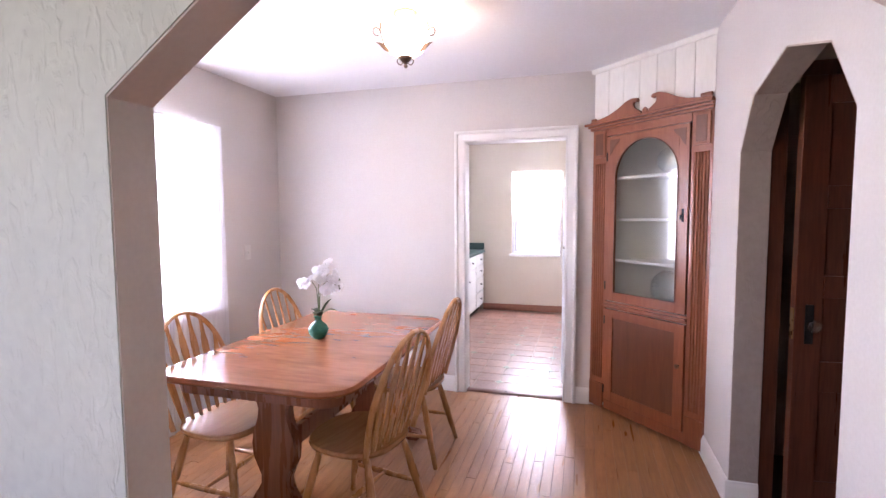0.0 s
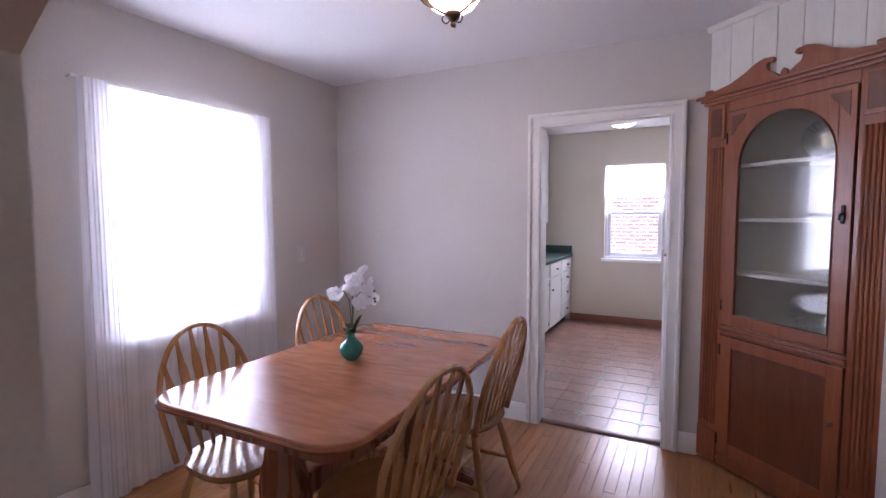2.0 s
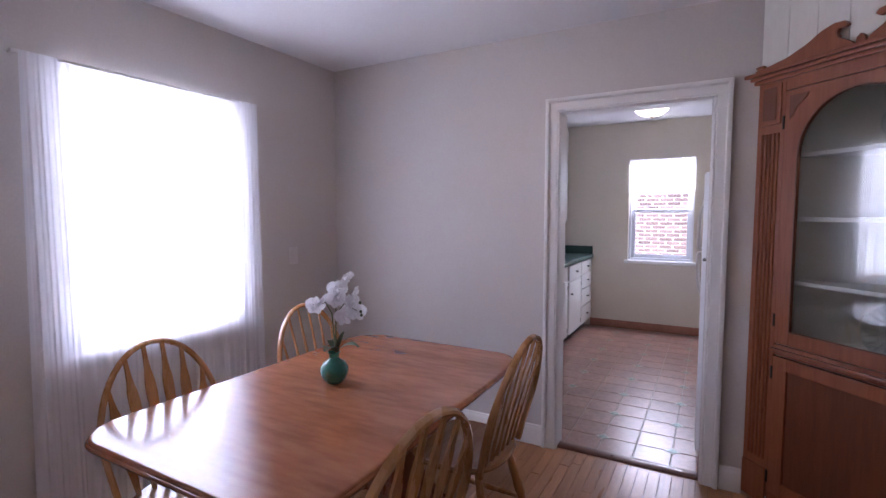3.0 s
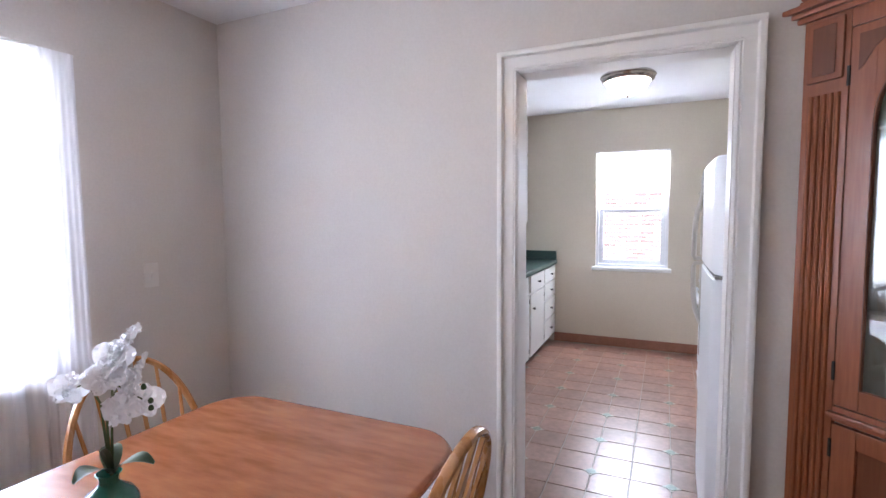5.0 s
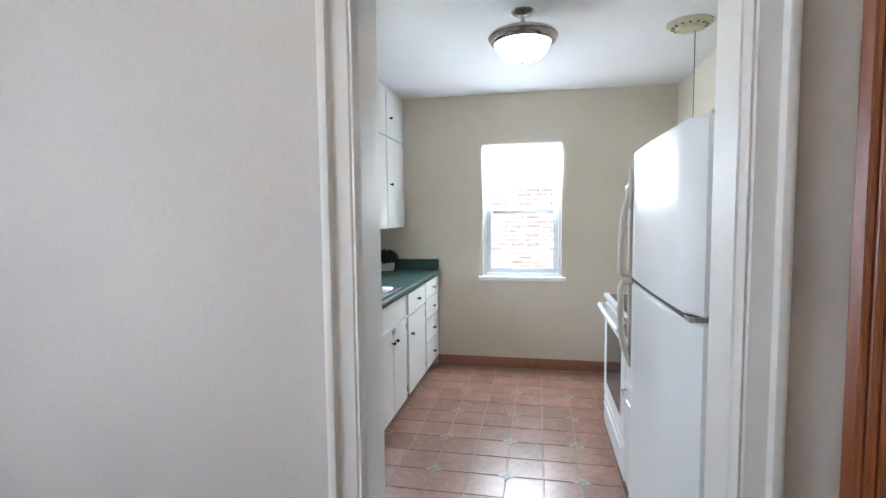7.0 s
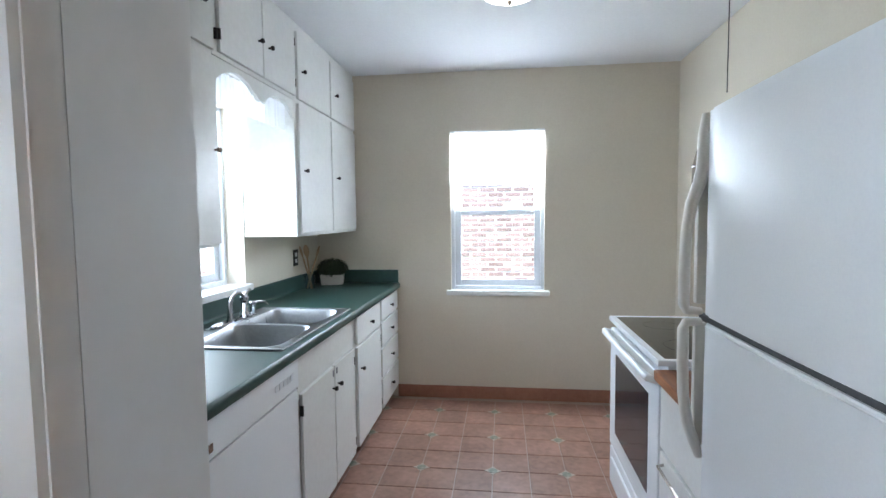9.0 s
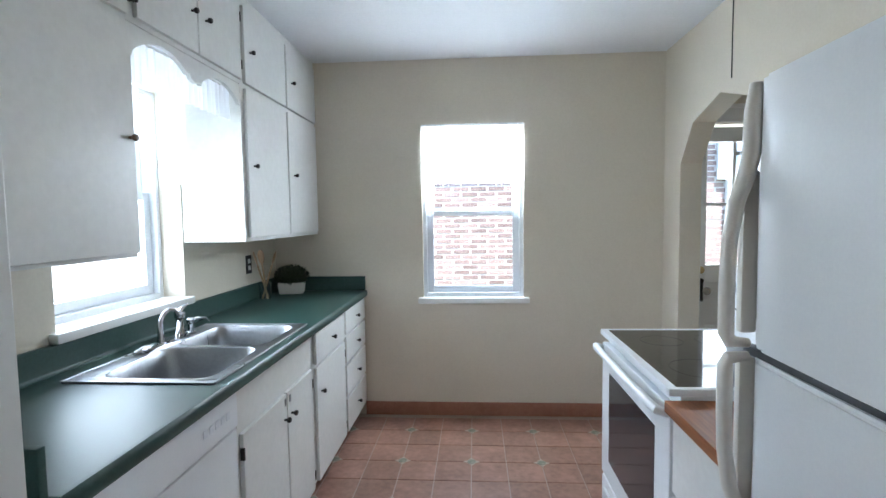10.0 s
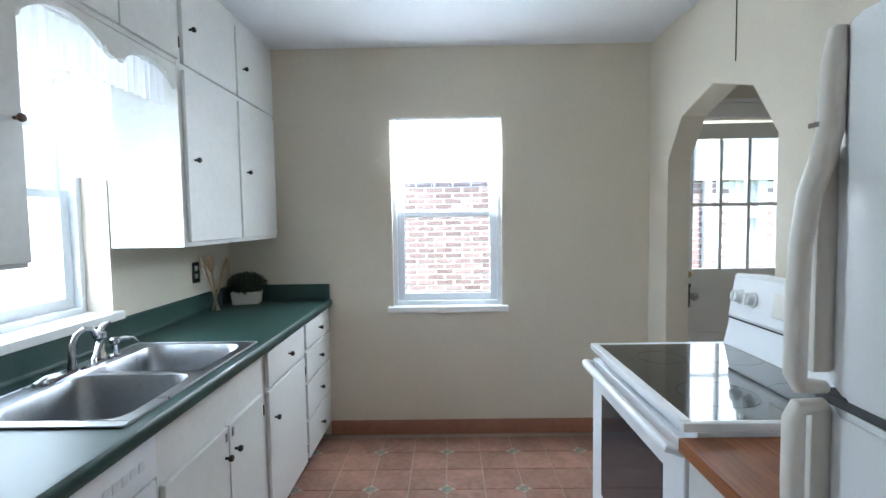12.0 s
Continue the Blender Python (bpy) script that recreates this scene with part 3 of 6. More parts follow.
# brown panelled door in the hall, a hand's breadth open
hall_door = tagged(new("door_1"), "dark-stained panelled wooden door standing slightly open", kind="structure")
hall_door.matrix_world = pose(1.685, 3.895, 0.01, 0, 0, 180 + 5.5)
dw, dh = 0.755, 2.03
boxes("door_leaf", M_DOORBROWN, hall_door, [(0, dw, 0.012, 0.032, 0, dh)])
boxes("stile", M_DOORBROWN, hall_door, [(0, 0.11, 0.0, 0.044, 0, dh)], 0.003)
boxes("stile", M_DOORBROWN, hall_door, [(dw - 0.11, dw, 0.0, 0.044, 0, dh)], 0.003)
for z0, z1 in ((0, 0.2), (0.62, 0.76), (1.05, 1.15), (1.45, 1.55), (dh - 0.12, dh)):
    boxes("rail", M_DOORBROWN, hall_door, [(0.11, dw - 0.11, 0.001, 0.043, z0, z1)], 0.003)
bm = bmesh.new()
box(bm, dw - 0.075, dw - 0.04, 0.044, 0.049, 0.84, 1.02, bevel=0.004)
part("lock_plate", bm, M_IRON, hall_door, "dark iron lock plate")
bm = bmesh.new()
lathe(bm, [(0.012, 0), (0.010, 0.02), (0.014, 0.028), (0.028, 0.036), (0.030, 0.048), (0.022, 0.060), (0, 0.064)], 12, pose(dw - 0.058, 0.049, 0.93, -90))
part("door_knob", bm, M_DISH, hall_door, "faceted clear glass door knob")
boxes("latch_plate", M_BRASS, hall_door, [(dw, dw + 0.003, 0.008, 0.036, 0.86, 1.0)])
boxes("trim_hall_door", M_DOORBROWN, None, [(0.852, 0.915, 3.880, 3.902, 0, 2.05), (0.852, 1.76, 3.880, 3.902, 2.06, 2.13)], 0.003)
structure(bpy.data.objects["trim_hall_door"], "dark-stained wooden casing of the hall door")

# white back door with small panes
back_door = tagged(new("door_2"), "white painted back door with glazed upper half", kind="structure")
back_door.matrix_world = pose(BD0 + 0.012, KF + 0.06, 0.01)
bw, bh = BD1 - BD0 - 0.024, 2.0
X0, X1, Z0, Z1 = 0.055, 0.60, 1.055, 1.90
boxes("stile", M_TRIM, back_door, [(0, X0, 0, 0.04, 0, bh)], 0.003)
boxes("stile", M_TRIM, back_door, [(X1, bw, 0, 0.04, 0, bh)], 0.003)
for z0, z1 in ((0, 0.22), (0.55, 0.63), (0.93, Z0), (Z1, bh)):
    boxes("rail", M_TRIM, back_door, [(X0, X1, 0.001, 0.039, z0, z1)], 0.003)
boxes("door_panel", M_TRIM, back_door, [(X0, X1, 0.014, 0.026, 0.22, 0.55)])
boxes("door_panel", M_TRIM, back_door, [(X0, X1, 0.014, 0.026, 0.63, 0.93)])
pw = (X1 - X0) / 3
for i in (1, 2):
    boxes("glazing_bar", M_TRIM, back_door, [(X0 + i * pw - 0.011, X0 + i * pw + 0.011, 0.002, 0.038, Z0, Z1)], 0.002)
for i in range(3):
    boxes("glazing_bar", M_TRIM, back_door, [(X0 + i * pw + 0.011 * (i > 0), X0 + (i + 1) * pw - 0.011 * (i < 2), 0.003, 0.037, 1.475 - 0.012, 1.475 + 0.012)], 0.002)
    for z0, z1 in ((Z0, 1.463), (1.487, Z1)):
        g = boxes("pane", M_GLASS, back_door, [(X0 + i * pw + 0.008 * (i > 0), X0 + (i + 1) * pw - 0.008 * (i < 2), 0.018, 0.021, z0, z1)])
        g.visible_shadow = False
bm = bmesh.new()
lathe(bm, [(0.026, 0), (0.026, 0.008), (0.016, 0.014), (0.016, 0.02), (0, 0.02)], 14, pose(0.022, 0, 1.02, 90))
part("deadbolt", bm, M_BRASS, back_door, "round brass deadbolt")
bm = bmesh.new()
box(bm, 0.008, 0.042, -0.006, 0, 0.80, 0.95, bevel=0.004)
lathe(bm, [(0.017, 0), (0.019, 0.006), (0.0, 0.008)], 12, pose(0.025, -0.004, 0.945, 90))
part("lock_plate", bm, M_IRON, back_door, "dark iron lock plate")
bm = bmesh.new()
lathe(bm, [(0.010, 0), (0.010, 0.03), (0.026, 0.04), (0.028, 0.052), (0.018, 0.064), (0, 0.066)], 14, pose(0.045, -0.004, 0.88, 90))
part("door_knob", bm, M_NICKEL, back_door)
bm = bmesh.new()
box(bm, BD0 - 0.07, BD0 - 0.001, KF - 0.02, KF - 0.002, 0, BDT - 0.001, bevel=0.004)
box(bm, BD0 - 0.07, BD1 + 0.07, KF - 0.022, KF - 0.002, BDT, BDT + 0.09, bevel=0.004)
box(bm, BD0 - 0.09, BD1 + 0.09, KF - 0.035, KF - 0.002, BDT + 0.091, BDT + 0.115, bevel=0.004)
structure(part("trim_back_door", bm, M_TRIM), "white painted casing above the back door")

# ---- dining room things ----
def curtain_sheet(bm, y0, y1, z0, z1, x, folds, amp, flare=0.0, ny=150, nz=14):
    rows = []
    for k in range(nz + 1):
        f = k / nz
        z = z1 + (z0 - z1) * f
        row = []
        for i in range(ny + 1):
            u = i / ny
            y = y0 + (y1 - y0) * u + flare * f * (u - 0.5)
            s = math.sin(2 * math.pi * folds * u + 1.5 * math.sin(5 * u)) + 0.5 * math.sin(2 * math.pi * folds * 2.3 * u + 2)
            row.append(bm.verts.new((x + amp * (0.35 + 0.65 * f) * s, y, z)))
        rows.append(row)
    for a, b in zip(rows, rows[1:]):
        for i in range(ny):
            bm.faces.new((a[i], a[i + 1], b[i + 1], b[i]))


curtain = thing("sheer_curtain", "white sheer voile curtain hanging to the floor before a window", "curtain")
bm = bmesh.new()
curtain_sheet(bm, 3.105, 4.245, 0.012, 2.085, LX + 0.045, 15, 0.008, 0.08)
part("voile_panel", bm, M_SHEER, curtain)
for y0, y1 in ((3.10, 3.235), (4.10, 4.25)):
    bm = bmesh.new()
    curtain_sheet(bm, y0, y1, 0.014, 2.083, LX + 0.066, 3, 0.007, 0.03, 40)
    part("voile_edge", bm, M_SHEER, curtain, "doubled gathered voile edge")
bm = bmesh.new()
tube(bm, [(LX + 0.045, 3.08, 2.082), (LX + 0.045, 4.26, 2.082)], 0.007, 8)
for y in (3.09, 4.25):
    tube(bm, [(LX, y, 2.082), (LX + 0.045, y, 2.082)], 0.006, 8)
part("curtain_rod", bm, M_TRIM, curtain, "thin white curtain rod")


def windsor_chair(arrow, label):
    """Bow-back chair facing local +y, origin on the floor under the seat's middle."""
    ch = thing("dining_chair", label, "chair", "chairs round the table")
    sh = 0.445
    # saddle seat
    bm = bmesh.new()
    n = 40
    rings = []
    for zz, sc in ((sh - 0.032, 0.90), (sh - 0.026, 0.97), (sh - 0.012, 1.0), (sh, 0.985), (sh - 0.002, 0.93), (sh - 0.010, 0.6), (sh - 0.012, 0.25)):
        ring = []
        for i in range(n):
            a = 2 * math.pi * i / n
            c, s = math.cos(a), math.sin(a)
            px = 0.215 * math.copysign(abs(c) ** 0.75, c) * (1 + 0.05 * s)
            py = 0.205 * math.copysign(abs(s) ** 0.75, s)
            lift = 0.010 * max(0, s) * (1 - abs(c)) * (sc if zz > sh - 0.011 else 0)
            ring.append(bm.verts.new((px * sc, py * sc, zz + lift)))
        rings.append(ring)
    fs = []
    for a, b in zip(rings, rings[1:]):
        for i in range(n):
            fs.append(bm.faces.new((a[i], a[(i + 1) % n], b[(i + 1) % n], b[i])))
    fs += [bm.faces.new(rings[0]), bm.faces.new(rings[-1])]
    bmesh.ops.recalc_face_normals(bm, faces=fs)
    part("seat", bm, M_OAK_SEAT, ch)

    def lean(z):
        return -0.165 - 0.27 * (z - sh)

    # steam-bent bow
    pts = []
    for i in range(29):
        a = math.pi * i / 28
        x = 0.222 * math.cos(a)
        z = sh + 0.50 * (math.sin(a) ** 0.72)
        x = x * (0.86 + 0.18 * min(1, (z - sh) / 0.22)) if z - sh < 0.30 else x * 1.04
        pts.append((x, lean(z), z))
    pts[0], pts[-1] = (pts[0][0], lean(sh), sh - 0.02), (pts[-1][0], lean(sh), sh - 0.02)
    bm = bmesh.new()
    tube(bm, pts, 0.0145, 8, None, 0.75)
    part("bow", bm, M_OAK, ch, "bent oak back bow")
    for k in range(6):
        u = (k - 2.5) / 2.5
        xb, xt = 0.13 * u, 0.172 * u
        top = sh + 0.50 * (max(0.0, 1 - (xt / 0.231) ** 2) ** 0.36) - 0.006
        bm = bmesh.new()
        if arrow:
            zs = [0, 0.10, 0.22, 0.34, 0.46, 0.58, 0.66, 0.74, 0.82, 0.90, 1.0]
            ws = [0.006, 0.008, 0.013, 0.0155, 0.0165, 0.0175, 0.019, 0.0175, 0.011, 0.007, 0.006]
            a = [((xb + (xt - xb) * f), sh - 0.012 + (top - sh + 0.012) * f) for f in zs]
            front, back = [], []
            for (x, z), w in zip(a, ws):
                th = 0.006 if w < 0.009 else 0.0045
                front.append((bm.verts.new((x - w, lean(z) + th, z)), bm.verts.new((x + w, lean(z) + th, z))))
                back.append((bm.verts.new((x - w, lean(z) - th, z)), bm.verts.new((x + w, lean(z) - th, z))))
            fs = []
            for i in range(len(zs) - 1):
                (a0, b0), (a1, b1), (c0, d0), (c1, d1) = front[i], front[i + 1], back[i], back[i + 1]
                fs += [bm.faces.new(q) for q in ((a0, b0, b1, a1), (c0, c1, d1, d0), (a0, a1, c1, c0), (b0, d0, d1, b1))]
            bmesh.ops.recalc_face_normals(bm, faces=fs)
        else:
            tube(bm, [(xb + (xt - xb) * f, lean(sh - 0.012 + (top - sh + 0.012) * f), sh - 0.012 + (top - sh + 0.012) * f) for f in (0, 0.3, 0.6, 1)], [0.006, 0.0085, 0.007, 0.0055], 8)
        part("spindle", bm, M_OAK, ch)
    feet = {}
    for sx in (-1, 1):
        for sy in (-1, 1):
            t, f = Vector((sx * 0.135, sy * 0.125 - 0.005, sh - 0.03)), Vector((sx * 0.205, sy * 0.215 - 0.02 * (sy < 0), 0))
            feet[sx, sy] = (t, f)
            bm = bmesh.new()
            tube(bm, [t.lerp(f, q) for q in (0, 0.12, 0.3, 0.5, 0.72, 0.9, 1)], [0.013, 0.015, 0.019, 0.0195, 0.017, 0.0135, 0.0115], 10)
            part("leg", bm, M_OAK, ch)
    mid = {}
    for sx in (-1, 1):
        a, b = feet[sx, -1][0].lerp(feet[sx, -1][1], 0.60), feet[sx, 1][0].lerp(feet[sx, 1][1], 0.60)
        mid[sx] = a.lerp(b, 0.5)
        bm = bmesh.new()
        tube(bm, [a.lerp(b, q) for q in (0, 0.25, 0.5, 0.75, 1)], [0.008, 0.011, 0.0135, 0.011, 0.008], 8)
        part("stretcher", bm, M_OAK, ch)
    bm = bmesh.new()
    tube(bm, [mid[-1].lerp(mid[1], q) for q in (0, 0.25, 0.5, 0.75, 1)], [0.008, 0.011, 0.0135, 0.011, 0.008], 8)
    part("stretcher", bm, M_OAK, ch)
    return ch


chair = windsor_chair(True, "oak bow-back chair with arrow-shaped slats pushed under the table")
chair.matrix_world = pose(-1.660, 3.225, 0, 0, 0, -94)
copy_thing(chair, pose(-0.962, 3.245, 0, 0, 0, 79))
copy_thing(chair, pose(-1.000, 4.010, 0, 0, 0, 88))
plain = windsor_chair(False, "oak bow-back chair with thin round spindles pushed under the table")
plain.matrix_world = pose(-1.685, 4.04, 0, 0, 0, -90 - 2)

# trestle table
table = thing("dining_table", "glossy reddish maple trestle dining table with rounded corners", "table", place=pose(-1.347, 3.64, 0))


def rounded(hx, hy, r, n=8):
    out = []
    for cx, cy, a0 in ((hx - r, hy - r, 0), (-hx + r, hy - r, 90), (-hx + r, -hy + r, 180), (hx - r, -hy + r, 270)):
        out += [(cx + r * math.cos(radians(a0 + 90 * i / n)), cy + r * math.sin(radians(a0 + 90 * i / n))) for i in range(n + 1)]
    return out


def loft_rounded(bm, rows, r):
    rings = [[bm.verts.new((x, y, z)) for x, y in rounded(hx, hy, max(0.01, r + dr))] for hx, hy, z, dr in rows]
    n = len(rings[0])
    fs = [bm.faces.new((a[i], a[(i + 1) % n], b[(i + 1) % n], b[i])) for a, b in zip(rings, rings[1:]) for i in range(n)]
    fs += [bm.faces.new(rings[0]), bm.faces.new(rings[-1])]
    bmesh.ops.recalc_face_normals(bm, faces=fs)


HX, HY = 0.486, 0.747
bm = bmesh.new()
loft_rounded(bm, [(HX - 0.03, HY - 0.03, 0.716, -0.03), (HX - 0.012, HY - 0.012, 0.718, -0.012), (HX - 0.002, HY - 0.002, 0.726, 0), (HX, HY, 0.733, 0), (HX - 0.003, HY - 0.003, 0.739, 0), (HX - 0.006, HY - 0.006, 0.7395, -0.004), (HX - 0.007, HY - 0.007, 0.744, -0.005), (HX - 0.011, HY - 0.011, 0.7485, -0.008), (HX - 0.018, HY - 0.018, 0.75, -0.014)], 0.155)
flat_faces(part("tabletop", bm, M_TABLE, table))
bm = bmesh.new()
loft_rounded(bm, [(HX - 0.075, HY - 0.075, 0.655, -0.07), (HX - 0.07, HY - 0.07, 0.717, -0.07)], 0.16)
part("apron", bm, M_TABLE_BASE, table)
prof = [(0.66, 0.150), (0.645, 0.140), (0.60, 0.095), (0.55, 0.078), (0.50, 0.085), (0.44, 0.108), (0.38, 0.118), (0.32, 0.112), (0.27, 0.090), (0.23, 0.072), (0.19, 0.074), (0.15, 0.098), (0.11, 0.125), (0.07, 0.135)]
for y in (-0.49, 0.49):
    bm = bmesh.new()
    vs = prism(bm, [(w, z) for z, w in prof] + [(-w, z) for z, w in reversed(prof)], "y", y - 0.028, y + 0.028)
    bmesh.ops.bevel(bm, geom=[e for e in bm.edges if abs(e.verts[0].co.y - e.verts[1].co.y) < 1e-6 and len(e.link_faces) == 2], offset=0.006, segments=2, affect="EDGES")
    part("trestle", bm, M_TABLE_BASE, table, "vase-shaped trestle board")
    bm = bmesh.new()
    fp = [(-0.36, 0), (-0.30, 0), (-0.26, 0.012), (0.26, 0.012), (0.30, 0), (0.36, 0), (0.375, 0.025), (0.36, 0.05), (0.30, 0.062), (0.15, 0.08), (0.0, 0.088), (-0.15, 0.08), (-0.30, 0.062), (-0.36, 0.05), (-0.375, 0.025)]
    prism(bm, fp, "y", y - 0.04, y + 0.04)
    bmesh.ops.bevel(bm, geom=[e for e in bm.edges if abs(e.verts[0].co.y - e.verts[1].co.y) < 1e-6], offset=0.008, segments=2, affect="EDGES")
    part("foot", bm, M_TABLE_BASE, table)
boxes("stretcher", M_TABLE_BASE, table, [(-0.016, 0.016, -0.462, 0.462, 0.30, 0.40)], 0.006)

# vase and orchid
vase = thing("vase", "small round teal glazed ceramic vase on the table", "vase", place=pose(-1.418, 3.660, 0.75))
bm = bmesh.new()
lathe(bm, [(0.0, 0.0), (0.030, 0.0), (0.034, 0.004), (0.050, 0.022), (0.0575, 0.045), (0.056, 0.062), (0.045, 0.080), (0.028, 0.092), (0.0195, 0.102), (0.020, 0.115), (0.026, 0.124), (0.0235, 0.125), (0.016, 0.112), (0.015, 0.10), (0, 0.095)], 28, None, False)
part("body", bm, M_VASE, vase)
orchid = thing("orchid", "white artificial orchid sprays with dark leaves in a vase", "flower", place=pose(-1.406, 3.660, 0.862))
rng = random.Random(4)
for k, (dx, dy, tilt) in enumerate(((-0.05, 0.03, 5), (0.05, 0.02, -20), (0.01, -0.05, 60), (0.055, -0.04, -30))):
    bm = bmesh.new()
    n = 7
    L = (0.09, 0.095, 0.085, 0.15)[k]
    w = (0.020, 0.026, 0.028, 0.007)[k]
    d = Vector((dx, dy, 0)).normalized()
    s = Vector((-d.y, d.x, 0))
    rows = []
    for i in range(n + 1):
        f = i / n
        c = d * (L * f) + Vector((0, 0, 0.012 + 0.075 * math.sin(f * (1.3 if k < 3 else 1.5)) - (0.05 * f * f if k < 3 else -0.04 * f)))
        ww = w * math.sin(math.pi * min(0.97, 0.12 + 0.86 * f)) + 0.002
        rows.append([bm.verts.new(c - s * ww + Vector((0, 0, 0.004))), bm.verts.new(c), bm.verts.new(c + s * ww + Vector((0, 0, 0.004)))])
    for a, b in zip(rows, rows[1:]):
        for j in (0, 1):
            bm.faces.new((a[j], a[j + 1], b[j + 1], b[j]))
    part("leaf", bm, M_LEAF, orchid)
SPRAYS = (((0, 0, 0), (-0.012, 0.012, 0.10), (-0.015, 0.02, 0.20), (-0.005, 0.03, 0.27), (0.035, 0.03, 0.315)),
          ((0, 0, 0), (0.004, -0.006, 0.08), (0.012, -0.01, 0.17), (0.05, -0.005, 0.215), (0.10, 0.01, 0.19)),
          ((0, 0, 0), (-0.008, -0.004, 0.09), (-0.012, -0.008, 0.17), (-0.035, -0.02, 0.215), (-0.07, -0.03, 0.20)))
for sp in SPRAYS:
    bm = bmesh.new()
    tube(bm, sp, [0.0032, 0.003, 0.0026, 0.002, 0.0014], 6)
    part("stem", bm, M_STEM, orchid)


def petal(bm, m, L, w, cup):
    rows = []
    for i in range(6):
        f = i / 5
        ww = w * math.sin(math.pi * (0.08 + 0.87 * f)) ** 0.7
        rows.append([bm.verts.new(m @ Vector((u * ww, L * f, cup * (u * u * 0.5 - 0.6 * math.sin(2.2 * f)) * 0.3 + 0.004 * math.sin(9 * f + 4 * u)))) for u in (-1, -0.5, 0, 0.5, 1)])
    for a, b in zip(rows, rows[1:]):
        for j in range(4):
            bm.faces.new((a[j], a[j + 1], b[j + 1], b[j]))


FLOWERS = ((0.035, 0.03, 0.315, 0.036), (0.015, 0.022, 0.29, 0.040), (-0.012, 0.024, 0.262, 0.044), (0.028, 0.0, 0.262, 0.042), (-0.05, -0.022, 0.225, 0.046), (-0.078, -0.032, 0.20, 0.042),
           (0.062, 0.0, 0.215, 0.044), (0.10, 0.012, 0.185, 0.042), (0.05, -0.01, 0.165, 0.042), (0.082, 0.02, 0.255, 0.036), (0.015, -0.012, 0.232, 0.044), (0.098, -0.004, 0.232, 0.036))
for x, y, z, r in FLOWERS:
    bm = bmesh.new()
    face = pose(x, y, z, 62 + rng.uniform(-25, 25), rng.uniform(-15, 15), rng.uniform(-60, 70))
    for k, a in enumerate((0, 72, 144, 216, 288)):
        petal(bm, face @ pose(0, 0, 0, 0, 0, a), r * (1.0 if k in (1, 4) else 0.88), r * (0.58 if k in (1, 4) else 0.38), 0.03)
    petal(bm, face @ pose(0, 0, 0.004, 40, 0, 180), r * 0.4, r * 0.2, 0.03)
    part("flower", bm, M_PETAL, orchid)
for x, y, z in ((0.118, 0.016, 0.165), (0.112, 0.02, 0.178), (0.128, -0.004, 0.218)):
    bm = bmesh.new()
    lathe(bm, [(0, 0), (0.005, 0.003), (0.0055, 0.008), (0.003, 0.013), (0, 0.014)], 8, pose(x, y, z))
    part("bud", bm, M_LEAF, orchid, "dark closed bud")

# ceiling pendant
pend = thing("ceiling_light", "bronze leaf-scroll ceiling light with a lit alabaster bowl", "light", place=pose(-0.88, 3.67, 0))
bm = bmesh.new()
lathe(bm, [(0.0, CEIL), (0.062, CEIL), (0.064, CEIL - 0.006), (0.055, CEIL - 0.018), (0.03, CEIL - 0.026), (0.012, CEIL - 0.032), (0.009, CEIL - 0.05), (0, CEIL - 0.05)], 24, None, False)
part("canopy", bm, M_BRONZE, pend)
bm = bmesh.new()
tube(bm, [(0, 0, CEIL - 0.045), (0, 0, 2.225)], 0.006, 8)
part("stem", bm, M_BRONZE, pend)
bm = bmesh.new()
outer = [(0.012, 2.250), (0.05, 2.258), (0.085, 2.278), (0.108, 2.308), (0.118, 2.345), (0.122, 2.385), (0.128, 2.395)]
lathe(bm, outer + [(r - 0.005, z + 0.003) for r, z in reversed(outer)], 32, None, False)
bowl = part("bowl", bm, M_LAMPGLASS, pend, "lit creamy alabaster glass bowl")
bm = bmesh.new()
lathe(bm, [(0.0, 2.196), (0.007, 2.199), (0.012, 2.207), (0.008, 2.216), (0.012, 2.221), (0.027, 2.236), (0.033, 2.252), (0.031, 2.259), (0, 2.259)], 16, None, False)
part("finial", bm, M_BRONZE, pend)
for k in range(3):
    m = pose(0, 0, 0, 0, 0, -14 + 120 * k)
    bm = bmesh.new()
    tube(bm, [(0.015, 0, 2.244), (0.05, 0, 2.250), (0.09, 0, 2.268), (0.120, 0, 2.300), (0.134, 0, 2.345), (0.148, 0, 2.372)], [0.0045, 0.0045, 0.004, 0.004, 0.0035, 0.002], 6, m)
    part("arm", bm, M_BRONZE, pend)
    for zc, xc, r, a0, a1 in ((2.352, 0.158, 0.020, 150, -120), (2.225, 0.032, 0.016, 100, -170)):
        bm = bmesh.new()
        tube(bm, [(xc + r * math.cos(radians(a0 + (a1 - a0) * q / 9)), 0, zc + r * math.sin(radians(a0 + (a1 - a0) * q / 9))) for q in range(10)], 0.003, 6, m)
        part("scroll", bm, M_BRONZE, pend)
    bm = bmesh.new()
    prism(bm, [(0.085, 2.262), (0.115, 2.268), (0.150, 2.296), (0.165, 2.300), (0.135, 2.302), (0.105, 2.290)], "y", -0.003, 0.003)
    bmesh.ops.transform(bm, verts=bm.verts[:], matrix=m)
    part("leaf", bm, M_BRONZE, pend)
    bm = bmesh.new()
    prism(bm, [(0.133, 2.345), (0.142, 2.365), (0.140, 2.395), (0.134, 2.410), (0.131, 2.385)], "y", -0.003, 0.003)
    bmesh.ops.transform(bm, verts=bm.verts[:], matrix=m)
    part("leaf", bm, M_BRONZE, pend)

